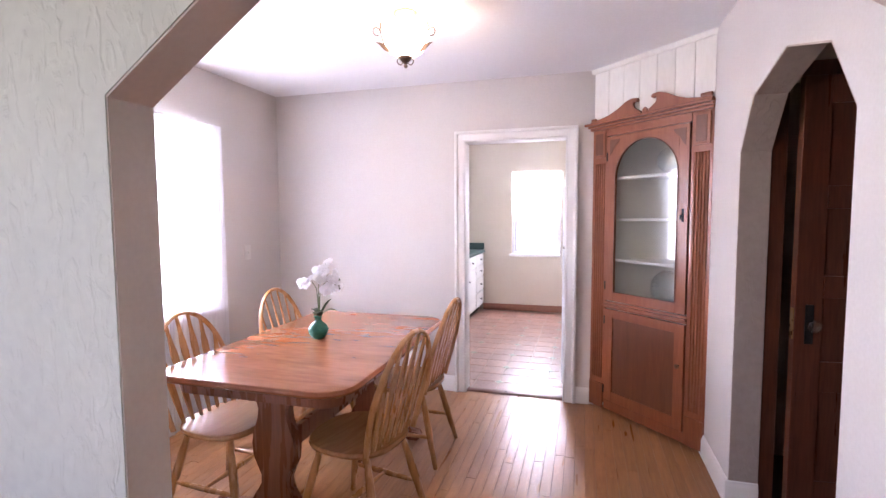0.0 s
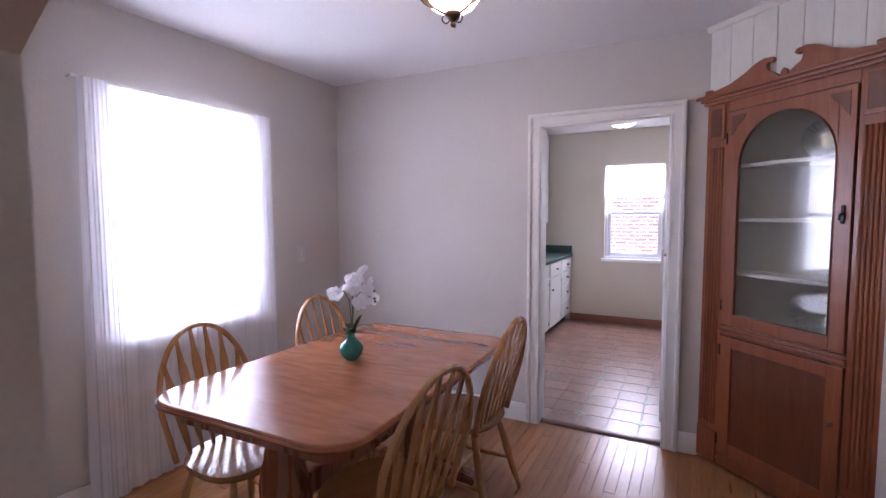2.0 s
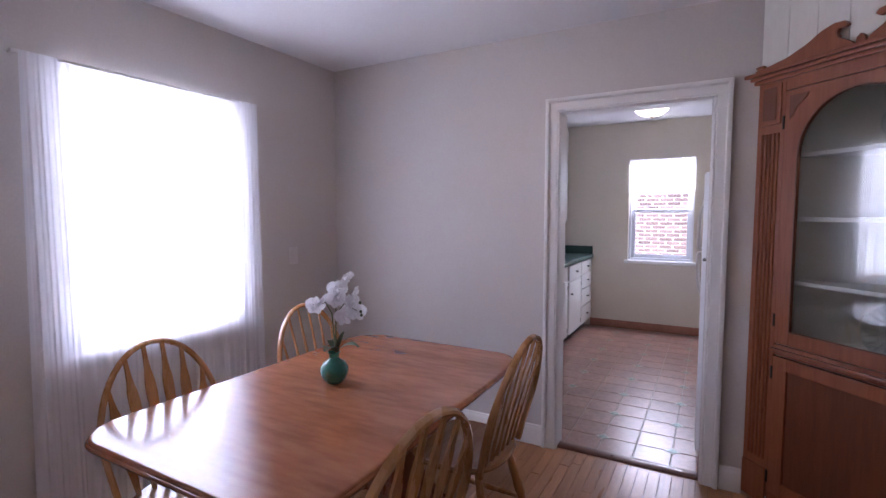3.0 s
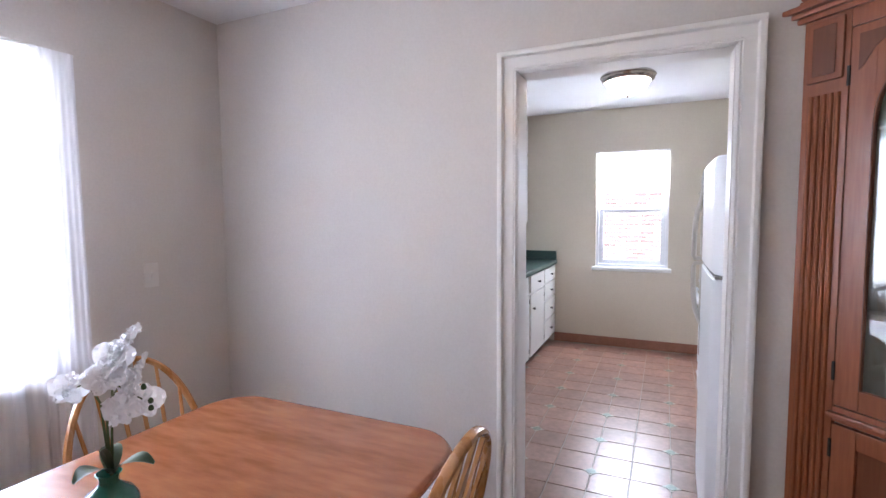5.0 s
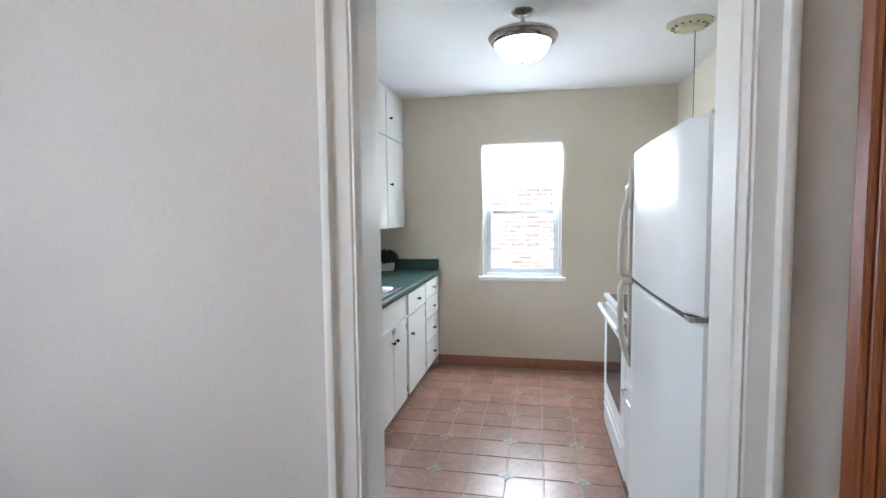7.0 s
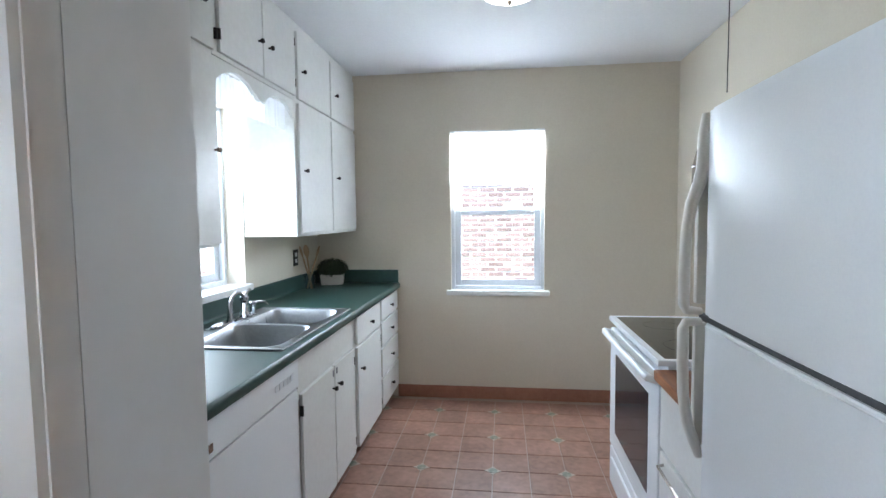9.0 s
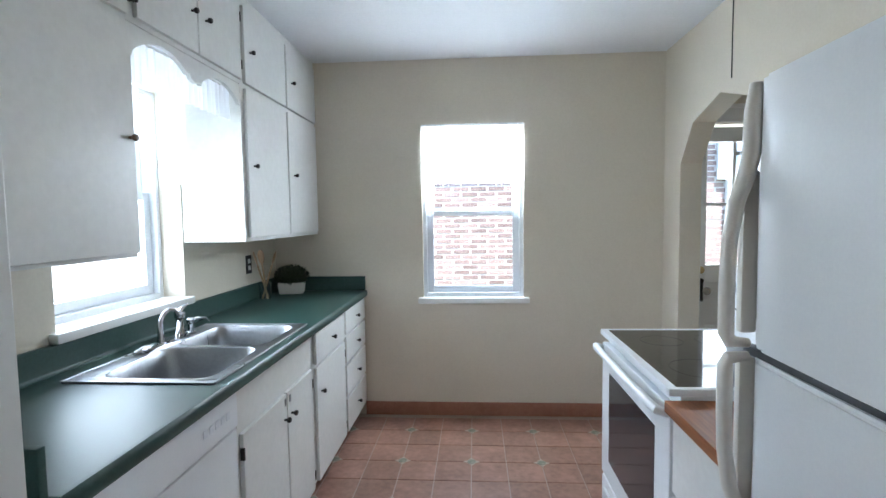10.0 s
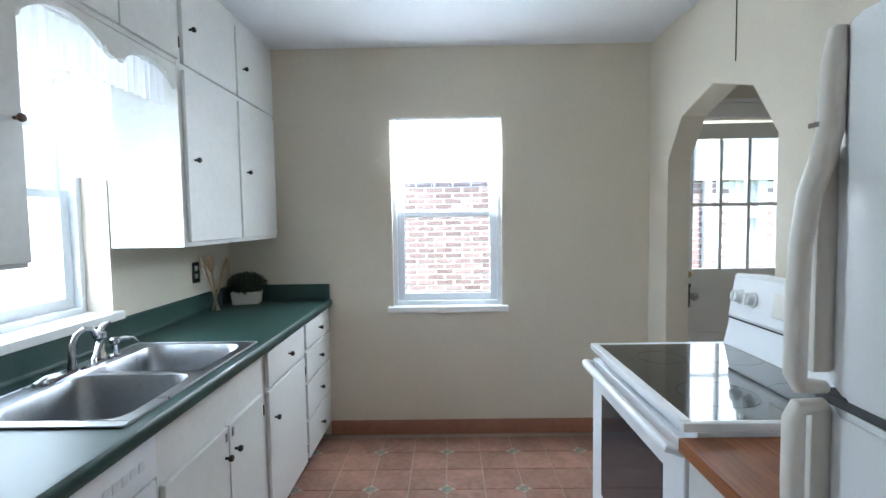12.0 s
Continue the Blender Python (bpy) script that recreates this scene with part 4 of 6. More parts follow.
# ---- corner cabinet: local x along its face, y into the corner, z up ----
CW = 0.912
cab = thing("corner_cabinet", "reddish pine corner cabinet with an arched glass door and swan-neck top", "cabinet", place=pose(0.0755, 5.0165, 0, 0, 0, -45))
D = CW / 2


def cab_prism(name, mat, pts, y0, y1, parent=cab, label="", bevel=0.0):
    bm = bmesh.new()
    prism(bm, pts, "y", y0, y1)
    if bevel:
        bmesh.ops.bevel(bm, geom=bm.edges[:], offset=bevel, segments=2, affect="EDGES")
    return part(name, bm, mat, parent, label)


# pilasters with flutes: raised ribs on a base
for x0 in (0.002, CW - 0.137):
    boxes("pilaster", M_CHERRY, cab, [(x0, x0 + 0.135, 0.0, 0.02, 0.06, 2.04)], 0.002)
    for i in range(5):
        bm = bmesh.new()
        tube(bm, [(x0 + 0.0275 + i * 0.020, -0.001, 0.24), (x0 + 0.0275 + i * 0.020, -0.001, 1.80)], 0.0078, 8)
        part("flute", bm, M_CHERRY, cab)
    boxes("capital_block", M_CHERRY, cab, [(x0 + 0.014, x0 + 0.121, -0.010, 0.0, 1.84, 2.03)], 0.006)
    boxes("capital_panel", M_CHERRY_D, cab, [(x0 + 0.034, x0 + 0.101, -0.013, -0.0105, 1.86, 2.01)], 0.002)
    boxes("plinth_block", M_CHERRY, cab, [(x0 + 0.004, x0 + 0.131, -0.012, 0.0, 0.02, 0.20)], 0.005)
boxes("side_strip", M_CHERRY, cab, [(CW - 0.006, CW + 0.0, 0.0, 0.018, 0.0, 2.04)])
boxes("top_rail", M_CHERRY, cab, [(0.138, CW - 0.138, 0.0, 0.02, 1.985, 2.04)], 0.002)
boxes("base_rail", M_CHERRY, cab, [(0.138, CW - 0.138, 0.0, 0.02, 0.02, 0.085)], 0.002)
boxes("middle_rail", M_CHERRY, cab, [(0.138, CW - 0.138, 0.0, 0.02, 0.765, 0.815)], 0.002)
boxes("ledge", M_CHERRY, cab, [(0.130, CW - 0.130, -0.022, 0.0, 0.782, 0.80)], 0.006)
# cornice, stepped
boxes("cornice", M_CHERRY, cab, [(-0.045, CW + 0.002, -0.012, 0.02, 2.04, 2.058), (-0.052, CW + 0.004, -0.024, 0.018, 2.058, 2.074), (-0.062, CW + 0.006, -0.042, 0.016, 2.074, 2.092)], 0.004)
# swan-neck pediment in two halves
neck = [(0.0, 2.092), (0.0, 2.105), (0.06, 2.112), (0.14, 2.130), (0.215, 2.168), (0.27, 2.210), (0.315, 2.228), (0.352, 2.222), (0.362, 2.203), (0.350, 2.190), (0.332, 2.196), (0.325, 2.180), (0.332, 2.150), (0.355, 2.130), (0.375, 2.112), (0.385, 2.092)]
for flip in (False, True):
    cab_prism("pediment", M_CHERRY, [((CW - x * 1.125) if flip else x * 1.125, 2.092 + (z - 2.092) * 0.80) for x, z in neck], -0.028, -0.008, label="carved swan-neck board")
cab_prism("pediment_base", M_CHERRY, [(0.438, 2.092), (0.474, 2.092), (0.471, 2.115), (0.456, 2.128), (0.441, 2.115)], -0.026, -0.010)
boxes("corner_block", M_CHERRY, cab, [(0.0, 0.045, -0.03, -0.006, 2.106, 2.122)], 0.008)
boxes("corner_block", M_CHERRY, cab, [(CW - 0.075, CW - 0.004, -0.03, -0.006, 2.106, 2.130)], 0.008)

# glazed door with an arched opening
GX0, GX1, GZ0, GS, GT = 0.212, CW - 0.212, 0.885, 1.69, 1.935
arc = [((GX0 + GX1) / 2 + (GX1 - GX0) / 2 * math.cos(radians(a)), GS + (GT - GS) * math.sin(radians(a))) for a in range(0, 181, 9)]
glass_door = thing("upper_door", "", "", place=None)
glass_door.parent = cab
for key in ("label", "category", "group"):
    if key in glass_door.keys():
        del glass_door[key]
boxes("stile", M_CHERRY, glass_door, [(0.143, GX0, -0.008, 0.014, 0.822, 1.98)], 0.003)
boxes("stile", M_CHERRY, glass_door, [(GX1, CW - 0.143, -0.008, 0.014, 0.822, 1.98)], 0.003)
boxes("bottom_rail", M_CHERRY, glass_door, [(GX0, GX1, -0.0075, 0.0135, 0.822, GZ0)], 0.002)
cab_prism("arched_rail", M_CHERRY, [(GX1, 1.98), (GX1, GS)] + arc[1:-1] + [(GX0, GS), (GX0, 1.98)], -0.0075, 0.0135, glass_door)
bm = bmesh.new()
tube(bm, [(GX1 - 0.003, -0.008, GZ0 + 0.004)] + [(x * 0.994 + 0.0025, -0.008, z - 0.002) for x, z in arc] + [(GX0 + 0.003, -0.008, GZ0 + 0.004), (GX1 - 0.003, -0.008, GZ0 + 0.004)], 0.0042, 6)
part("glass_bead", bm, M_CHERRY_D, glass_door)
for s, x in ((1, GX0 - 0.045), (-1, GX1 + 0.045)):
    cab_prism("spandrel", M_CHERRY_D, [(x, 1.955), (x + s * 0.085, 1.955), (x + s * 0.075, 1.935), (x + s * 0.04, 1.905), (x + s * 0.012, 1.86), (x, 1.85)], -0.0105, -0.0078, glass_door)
pane_pts = [(GX0, GZ0), (GX1, GZ0)] + arc
bm = bmesh.new()
prism(bm, pane_pts, "y", 0.003, 0.006)
g = part("pane", bm, M_CABGLASS, glass_door, "old wavy glass pane", smooth=False)
g.visible_shadow = False
for z in (1.84, 0.93):
    boxes("hinge", M_IRON, glass_door, [(0.137, 0.146, -0.013, -0.007, z - 0.03, z + 0.03)], 0.002)
bm = bmesh.new()
box(bm, CW - 0.182, CW - 0.167, -0.012, -0.008, 1.39, 1.47, bevel=0.003)
tube(bm, [(CW - 0.174, -0.012, 1.43), (CW - 0.174, -0.030, 1.43), (CW - 0.174, -0.034, 1.405)], 0.005, 8)
part("latch", bm, M_IRON, glass_door, "small dark iron latch")
# lower panelled door
low_door = new("lower_door")
low_door.parent = cab
boxes("stile", M_CHERRY, low_door, [(0.143, 0.212, -0.008, 0.014, 0.09, 0.76)], 0.003)
boxes("stile", M_CHERRY, low_door, [(CW - 0.212, CW - 0.143, -0.008, 0.014, 0.09, 0.76)], 0.003)
boxes("rail", M_CHERRY, low_door, [(0.212, CW - 0.212, -0.0075, 0.0135, 0.09, 0.165)], 0.002)
boxes("rail", M_CHERRY, low_door, [(0.212, CW - 0.212, -0.0075, 0.0135, 0.70, 0.76)], 0.002)
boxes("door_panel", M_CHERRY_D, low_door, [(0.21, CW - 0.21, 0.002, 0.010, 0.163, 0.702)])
for z in (0.68, 0.17):
    boxes("hinge", M_IRON, low_door, [(0.137, 0.146, -0.013, -0.007, z - 0.03, z + 0.03)], 0.002)
bm = bmesh.new()
lathe(bm, [(0.006, 0), (0.006, 0.012), (0.013, 0.018), (0.014, 0.026), (0.008, 0.031), (0, 0.032)], 12, pose(CW - 0.174, -0.008, 0.50, 90))
part("door_knob", bm, M_KNOBWOOD, low_door)
# inside: pale back boards in the corner, shelves, floor
bm = bmesh.new()
prism(bm, [(0.055, 0.024), (0.455, 0.425), (0.857, 0.024), (0.852, 0.020), (0.455, 0.418), (0.06, 0.020)], "z", 0.05, 2.03)
part("back_boards", bm, M_BOARDS, cab, "cream painted inside")
for i, z in enumerate((0.835, 1.117, 1.41, 1.70, 2.0)):
    bm = bmesh.new()
    prism(bm, [(0.075, 0.022), (0.837, 0.022), (0.456, 0.40)] if i in (0, 4) else [(0.10, 0.05), (0.812, 0.05), (0.456, 0.40)], "z", z - 0.018, z)
    part("shelf", bm, M_TRIM, cab, "white painted shelf")

# cream boards above the cabinet and their small crown
boards = tagged(new("trim_corner_boards"), "cream painted vertical boards above the corner cabinet", kind="structure")
boards.matrix_world = pose(0.0755, 5.0165, 0, 0, 0, -45)
n = 7
for i in range(n):
    a, b = 0.004 + (CW - 0.008) * i / n, 0.004 + (CW - 0.008) * (i + 1) / n
    boxes("board", M_BOARDS, boards, [(a + 0.0012, b - 0.0012, 0.004, 0.018, 2.093, CEIL - 0.001)], 0.0025)
bm = bmesh.new()
prism(bm, [(0.003, CEIL - 0.032), (-0.004, CEIL - 0.03), (-0.014, CEIL - 0.012), (-0.016, CEIL - 0.001), (0.003, CEIL - 0.001)], "x", -0.012, CW + 0.010)
part("crown", bm, M_BOARDS, boards)


def glass_dish(name, label, place, r):
    ob = thing(name, label, "dish", "glass dishes in the cabinet", place)
    bm = bmesh.new()
    lathe(bm, [(0.0, 0.004), (r * 0.45, 0.004), (r * 0.5, 0.012), (r * 0.72, 0.016), (r * 0.95, 0.026), (r, 0.030), (r * 0.97, 0.034), (r * 0.72, 0.022), (r * 0.46, 0.018), (0, 0.012)], 36, None, False)
    part("plate", bm, M_DISH, ob)
    bm = bmesh.new()
    for i in range(20):
        a = 2 * math.pi * i / 20
        tube(bm, [(r * 0.5 * math.cos(a), r * 0.5 * math.sin(a), 0.018), (r * 0.93 * math.cos(a), r * 0.93 * math.sin(a), 0.031)], 0.0022, 5)
    part("pressed_ribs", bm, M_DISH, ob)
    return ob


M_CABIN = cab.matrix_world
for z, r in ((0.835, 0.115), (1.70, 0.09)):
    glass_dish("glass_plate", "clear pressed glass plate standing on a cabinet shelf", M_CABIN @ pose(0.54, 0.155, z + r * 0.985, 82, 0, 12), r)

# oak floor strips, laid along y
floor_rng = random.Random(11)
bm = bmesh.new()
box(bm, -0.0282, 0.0282, 0, 1, -0.014, 0)
strip_mesh = bpy.data.meshes.new("floor_strip")
bmesh.ops.bevel(bm, geom=[e for e in bm.edges if abs(e.verts[0].co.y - e.verts[1].co.y) > 0.5 and e.verts[0].co.z > -0.001], offset=0.0012, segments=1, affect="EDGES")
bm.to_mesh(strip_mesh)
bm.free()
strip_mesh.materials.append(M_OAKFLOOR)
x = LX + 0.029
while x < RX + 0.12:
    y = 2.16
    first = True
    while y < 5.083:
        L = floor_rng.choice((0.62, 0.85, 1.1, 1.4)) * (floor_rng.uniform(0.3, 1) if first else 1)
        e = min(5.084, y + L)
        if 5.084 - e < 0.15:
            e = 5.084
        ob = new("floor_strip", strip_mesh)
        ob.parent = subfloor
        ob.location, ob.scale = (x, y + 0.0006, floor_rng.uniform(-0.0006, 0.0004)), (1, e - y - 0.0012, 1)
        y, first = e, False
    x += 0.0572
bm = bmesh.new()
for i in range(80):
    xx = LX + 0.029 + 0.0572 * i
    box(bm, xx - 0.0282, xx + 0.0282, -2.6, 2.159, -0.014, -0.0004)
tagged(part("floor_strips", bm, M_OAKFLOOR, subfloor), kind="stuff")
# ---- kitchen: lower cabinets, local to the world ----
FX = -1.44          # cabinet fronts
def knob(parent, place, mat=M_IRON, r=0.014, face="x"):
    bm = bmesh.new()
    lathe(bm, [(0.005, 0), (0.005, 0.010), (r * 0.8, 0.014), (r, 0.020), (r * 0.8, 0.027), (0, 0.029)], 12, Matrix.Translation(place) @ pose(0, 0, 0, 0, 90))
    return part("knob", bm, mat, parent)


def front(name, parent, y0, y1, z0, z1, x=FX, knob_at=None, hinge=None, knob_mat=M_IRON):
    """An overlay front 18 mm thick with eased edges, its knob and hinges."""
    f = boxes(name, M_CAB, parent, [(x + 0.001, x + 0.019, y0, y1, z0, z1)], 0.004)
    if knob_at:
        knob(f, Vector((x + 0.019, *knob_at)), knob_mat, 0.012)
    if hinge is not None:
        for z in (z0 + 0.07, z1 - 0.07):
            boxes("hinge", M_IRON, f, [(x + 0.006, x + 0.022, hinge - 0.004, hinge + 0.004, z - 0.022, z + 0.022)], 0.002)
    return f


def carcass(name, label, y0, y1, hollow=False):
    """A closed box, or for the sink an open-topped one of boards."""
    c = thing(name, label, "cabinet", "lower cabinets")
    boards = [(KL + 0.002, FX, y0, y1, 0.10, 0.868)]
    if hollow:
        boards = [(KL + 0.002, FX, y0, y1, 0.10, 0.12), (FX - 0.009, FX, y0, y1, 0.12, 0.868), (KL + 0.002, FX - 0.009, y1 - 0.006, y1, 0.12, 0.868)]
    boxes("body", M_CAB, c, boards)
    # shade below the fronts is painted as a near-black toe kick
    boxes("toe_kick", M_RECESS_SHADE, c, [(KL + 0.002, FX - 0.06, y0, y1, 0, 0.10)])
    return c


c = carcass("drawer_cabinet", "white painted base cabinet with four drawers", 7.905, KF - 0.002)
for z0, z1 in ((0.715, 0.855), (0.535, 0.700), (0.325, 0.520), (0.105, 0.310)):
    front("drawer", c, 7.925, 8.435, z0, z1, knob_at=(8.18, (z0 + z1) / 2))
c = carcass("base_cabinet", "white painted base cabinet with one drawer over a door", 7.335, 7.903)
front("drawer", c, 7.365, 7.885, 0.70, 0.855, knob_at=(7.63, 0.778))
front("door", c, 7.365, 7.885, 0.105, 0.682, knob_at=(7.42, 0.55), hinge=7.885)
c = carcass("sink_cabinet", "white painted sink base cabinet with a pair of doors", 6.575, 7.333, True)
boxes("apron_panel", M_CAB, c, [(FX + 0.001, FX + 0.005, 6.58, 7.29, 0.715, 0.862)])
front("door", c, 6.595, 6.975, 0.105, 0.70, knob_at=(6.945, 0.60), hinge=6.595)
front("door", c, 6.985, 7.295, 0.105, 0.70, knob_at=(7.02, 0.60), hinge=7.295)
for y in (6.955, 7.005):
    boxes("catch", M_STEEL, c, [(FX + 0.0195, FX + 0.023, y - 0.006, y + 0.006, 0.655, 0.685)], 0.001)

dish = thing("dishwasher", "white built-in dishwasher under the green counter", "dishwasher")
boxes("body", M_ENAMEL, dish, [(KL + 0.002, FX - 0.02, 5.892, 6.482, 0.10, 0.866), (KL + 0.002, FX - 0.02, 6.482, 6.572, 0.10, 0.69)])
boxes("toe_kick", M_RECESS_SHADE, dish, [(KL + 0.002, FX - 0.08, 5.892, 6.572, 0.0, 0.10)])
boxes("door", M_ENAMEL, dish, [(FX - 0.02, FX + 0.012, 5.895, 6.568, 0.12, 0.735)], 0.006)
boxes("control_panel", M_ENAMEL, dish, [(FX - 0.02, FX + 0.018, 5.895, 6.568, 0.742, 0.862)], 0.008)
for i in range(5):
    boxes("button", M_FRAME, dish, [(FX + 0.018, FX + 0.021, 6.36 + i * 0.032, 6.382 + i * 0.032, 0.79, 0.815)], 0.002)
boxes("badge", M_NICKEL, dish, [(FX + 0.018, FX + 0.0195, 5.94, 5.98, 0.765, 0.79)], 0.001)

# worktop with the sink cut-out and its upstands
SX0, SX1, SY0, SY1 = -1.955, -1.452, 6.485, 7.325
CF = -1.405
worktop = thing("worktop", "dark green laminate kitchen counter with coved backsplash", "worktop")
bm = bmesh.new()
E0 = 5.875
for r in ((KL + 0.001, SX0 + 0.01, E0, KF - 0.001), (SX1 - 0.01, CF - 0.02, E0, KF - 0.001), (SX0 + 0.01, SX1 - 0.01, E0, SY0 + 0.01), (SX0 + 0.01, SX1 - 0.01, SY1 - 0.01, KF - 0.001)):
    box(bm, *r, 0.87, 0.91)
part("slab", bm, M_COUNTER, worktop, smooth=False)
bm = bmesh.new()
prism(bm, [(CF - 0.02, 0.868), (CF - 0.004, 0.868), (CF, 0.874), (CF, 0.896), (CF - 0.003, 0.904), (CF - 0.009, 0.9095), (CF - 0.02, 0.910)], "y", E0, KF - 0.001)
part("front_edge", bm, M_COUNTER, worktop)
bm = bmesh.new()
prism(bm, [(KL + 0.001, 0.910), (KL + 0.030, 0.910), (KL + 0.022, 0.916), (KL + 0.019, 0.925), (KL + 0.019, 1.005), (KL + 0.014, 1.010), (KL + 0.001, 1.010)], "y", E0, KF - 0.02)
part("backsplash", bm, M_COUNTER, worktop)
boxes("backsplash", M_COUNTER, worktop, [(KL + 0.001, CF - 0.012, KF - 0.020, KF - 0.001, 0.910, 1.010)], 0.003)
boxes("side_splash", M_COUNTER, worktop, [(KL + 0.031, CF - 0.03, E0 - 0.020, E0 - 0.001, 0.872, 1.010)], 0.003)

# steel sink
sink = thing("kitchen_sink", "stainless steel double-bowl kitchen sink set in the counter", "sink")
ZR = 0.9155


def bowl_shape(bm, cx0, cx1, cy0, cy1, bx0, bx1, by0, by1, depth):
    """The rim of one half from cell edge to bowl edge, and the bowl below it."""
    N = 64
    mx, my, hx, hy = (bx0 + bx1) / 2, (by0 + by1) / 2, (bx1 - bx0) / 2, (by1 - by0) / 2

    def loop(sx, sy, z, p):
        out = []
        for i in range(N):
            a = 2 * math.pi * (i + 0.5) / N
            c, s = math.cos(a), math.sin(a)
            out.append((mx + sx * math.copysign(abs(c) ** (2 / p), c), my + sy * math.copysign(abs(s) ** (2 / p), s), z))
        return out
    inner = loop(hx, hy, ZR, 7)
    outer = []
    for x, y, z in inner:
        dx, dy = x - mx, y - my
        k = min(((cx1 - mx) / dx) if dx > 0 else ((cx0 - mx) / dx), ((cy1 - my) / dy) if dy > 0 else ((cy0 - my) / dy))
        outer.append((mx + dx * k, my + dy * k, ZR))
    loops = [outer, inner, loop(hx - 0.003, hy - 0.003, ZR - 0.004, 7), loop(hx - 0.012, hy - 0.012, ZR - depth * 0.40, 6.5), loop(hx - 0.022, hy - 0.022, ZR - depth * 0.66, 6), loop(hx - 0.038, hy - 0.038, ZR - depth * 0.82, 5), loop(hx - 0.062, hy - 0.062, ZR - depth * 0.91, 4), loop(hx - 0.095, hy - 0.095, ZR - depth * 0.96, 3), loop(hx * 0.5 - 0.03, hy * 0.5 - 0.03, ZR - depth * 0.985, 2.3), loop(0.040, 0.040, ZR - depth, 2)]
    rings = [[bm.verts.new(p) for p in lp] for lp in loops]
    fs = [bm.faces.new((a[i], a[(i + 1) % N], b[(i + 1) % N], b[i])) for a, b in zip(rings, rings[1:]) for i in range(N)]
    fs.append(bm.faces.new(rings[-1]))
    for f in fs:
        f.normal_update()
        if f.normal.z < 0:
            f.normal_flip()


bm = bmesh.new()
MIDY = 6.915
bowl_shape(bm, SX0, SX1, SY0, MIDY, SX0 + 0.085, SX1 - 0.035, SY0 + 0.035, MIDY - 0.014, 0.20)
part("bowl", bm, M_STEEL, sink)
bm = bmesh.new()
bowl_shape(bm, SX0, SX1, MIDY, SY1, SX0 + 0.085, SX1 - 0.035, MIDY + 0.014, SY1 - 0.035, 0.20)
part("bowl", bm, M_STEEL, sink)
bm = bmesh.new()
for a, b in (((SX0, SY0), (SX1, SY0)), ((SX1, SY0), (SX1, SY1)), ((SX1, SY1), (SX0, SY1)), ((SX0, SY1), (SX0, SY0))):
    tube(bm, [(*a, ZR - 0.002), (*b, ZR - 0.002)], 0.0048, 8)
part("rim", bm, M_STEEL, sink, "rolled steel rim")
for y in ((SY0 + 0.035 + MIDY - 0.014) / 2, (MIDY + 0.014 + SY1 - 0.035) / 2):
    bm = bmesh.new()
    lathe(bm, [(0.042, 0), (0.042, 0.004), (0.032, 0.005), (0.028, 0.001), (0, 0.001)], 20, pose((SX0 + SX1) / 2 + 0.025, y, ZR - 0.2005))
    part("strainer", bm, M_CHROME, sink)

faucet = thing("faucet", "chrome kitchen faucet with side lever on the sink deck", "faucet", place=pose(-1.912, 6.935, ZR))
bm = bmesh.new()
loft_rounded(bm, [(0.028, 0.155, 0.0, 0), (0.028, 0.155, 0.010, 0), (0.022, 0.149, 0.016, -0.005)], 0.026)
part("base_plate", bm, M_CHROME, faucet)
bm = bmesh.new()
lathe(bm, [(0.022, 0.012), (0.022, 0.028), (0.015, 0.04), (0.016, 0.085), (0.022, 0.092), (0.022, 0.108), (0.014, 0.116), (0, 0.118)], 20, pose(0, 0.112, 0))
part("body", bm, M_CHROME, faucet)
bm = bmesh.new()
tube(bm, [(0, -0.02, 0.012), (0, -0.02, 0.05), (0, -0.018, 0.095), (0.006, -0.006, 0.126), (0.014, 0.020, 0.142), (0.022, 0.048, 0.136), (0.026, 0.058, 0.112)], [0.017, 0.012, 0.0095, 0.009, 0.009, 0.009, 0.0105], 12)
part("gooseneck", bm, M_CHROME, faucet)
bm = bmesh.new()
tube(bm, [(0.004, 0.108, 0.078), (0.024, 0.07, 0.066), (0.050, 0.02, 0.046), (0.062, -0.006, 0.038), (0.066, -0.014, 0.024)], [0.013, 0.012, 0.010, 0.010, 0.009], 12)
part("spout", bm, M_CHROME, faucet)
bm = bmesh.new()
tube(bm, [(0.0, 0.112, 0.110), (0.006, 0.124, 0.130), (0.012, 0.152, 0.142)], [0.012, 0.010, 0.006], 10)
part("lever", bm, M_CHROME, faucet)
bm = bmesh.new()
tube(bm, [(0.0, -0.175, 0.010), (0.0, -0.13, 0.016), (0.0, -0.07, 0.012)], [0.008, 0.013, 0.010], 10)
part("side_spray", bm, M_CHROME, faucet)
soap = thing("soap_dispenser", "chrome soap dispenser standing on the sink deck", "dispenser", place=pose(-1.912, 7.125, ZR))
bm = bmesh.new()
lathe(bm, [(0.022, 0), (0.022, 0.006), (0.012, 0.012), (0.012, 0.045), (0.017, 0.05), (0.018, 0.066), (0.012, 0.072), (0, 0.073)], 16)
part("body", bm, M_CHROME, soap)
bm = bmesh.new()
tube(bm, [(0, 0, 0.062), (0.03, 0.01, 0.070), (0.06, 0.02, 0.066), (0.075, 0.025, 0.050)], [0.007, 0.006, 0.005, 0.004], 8)
part("nozzle", bm, M_CHROME, soap)

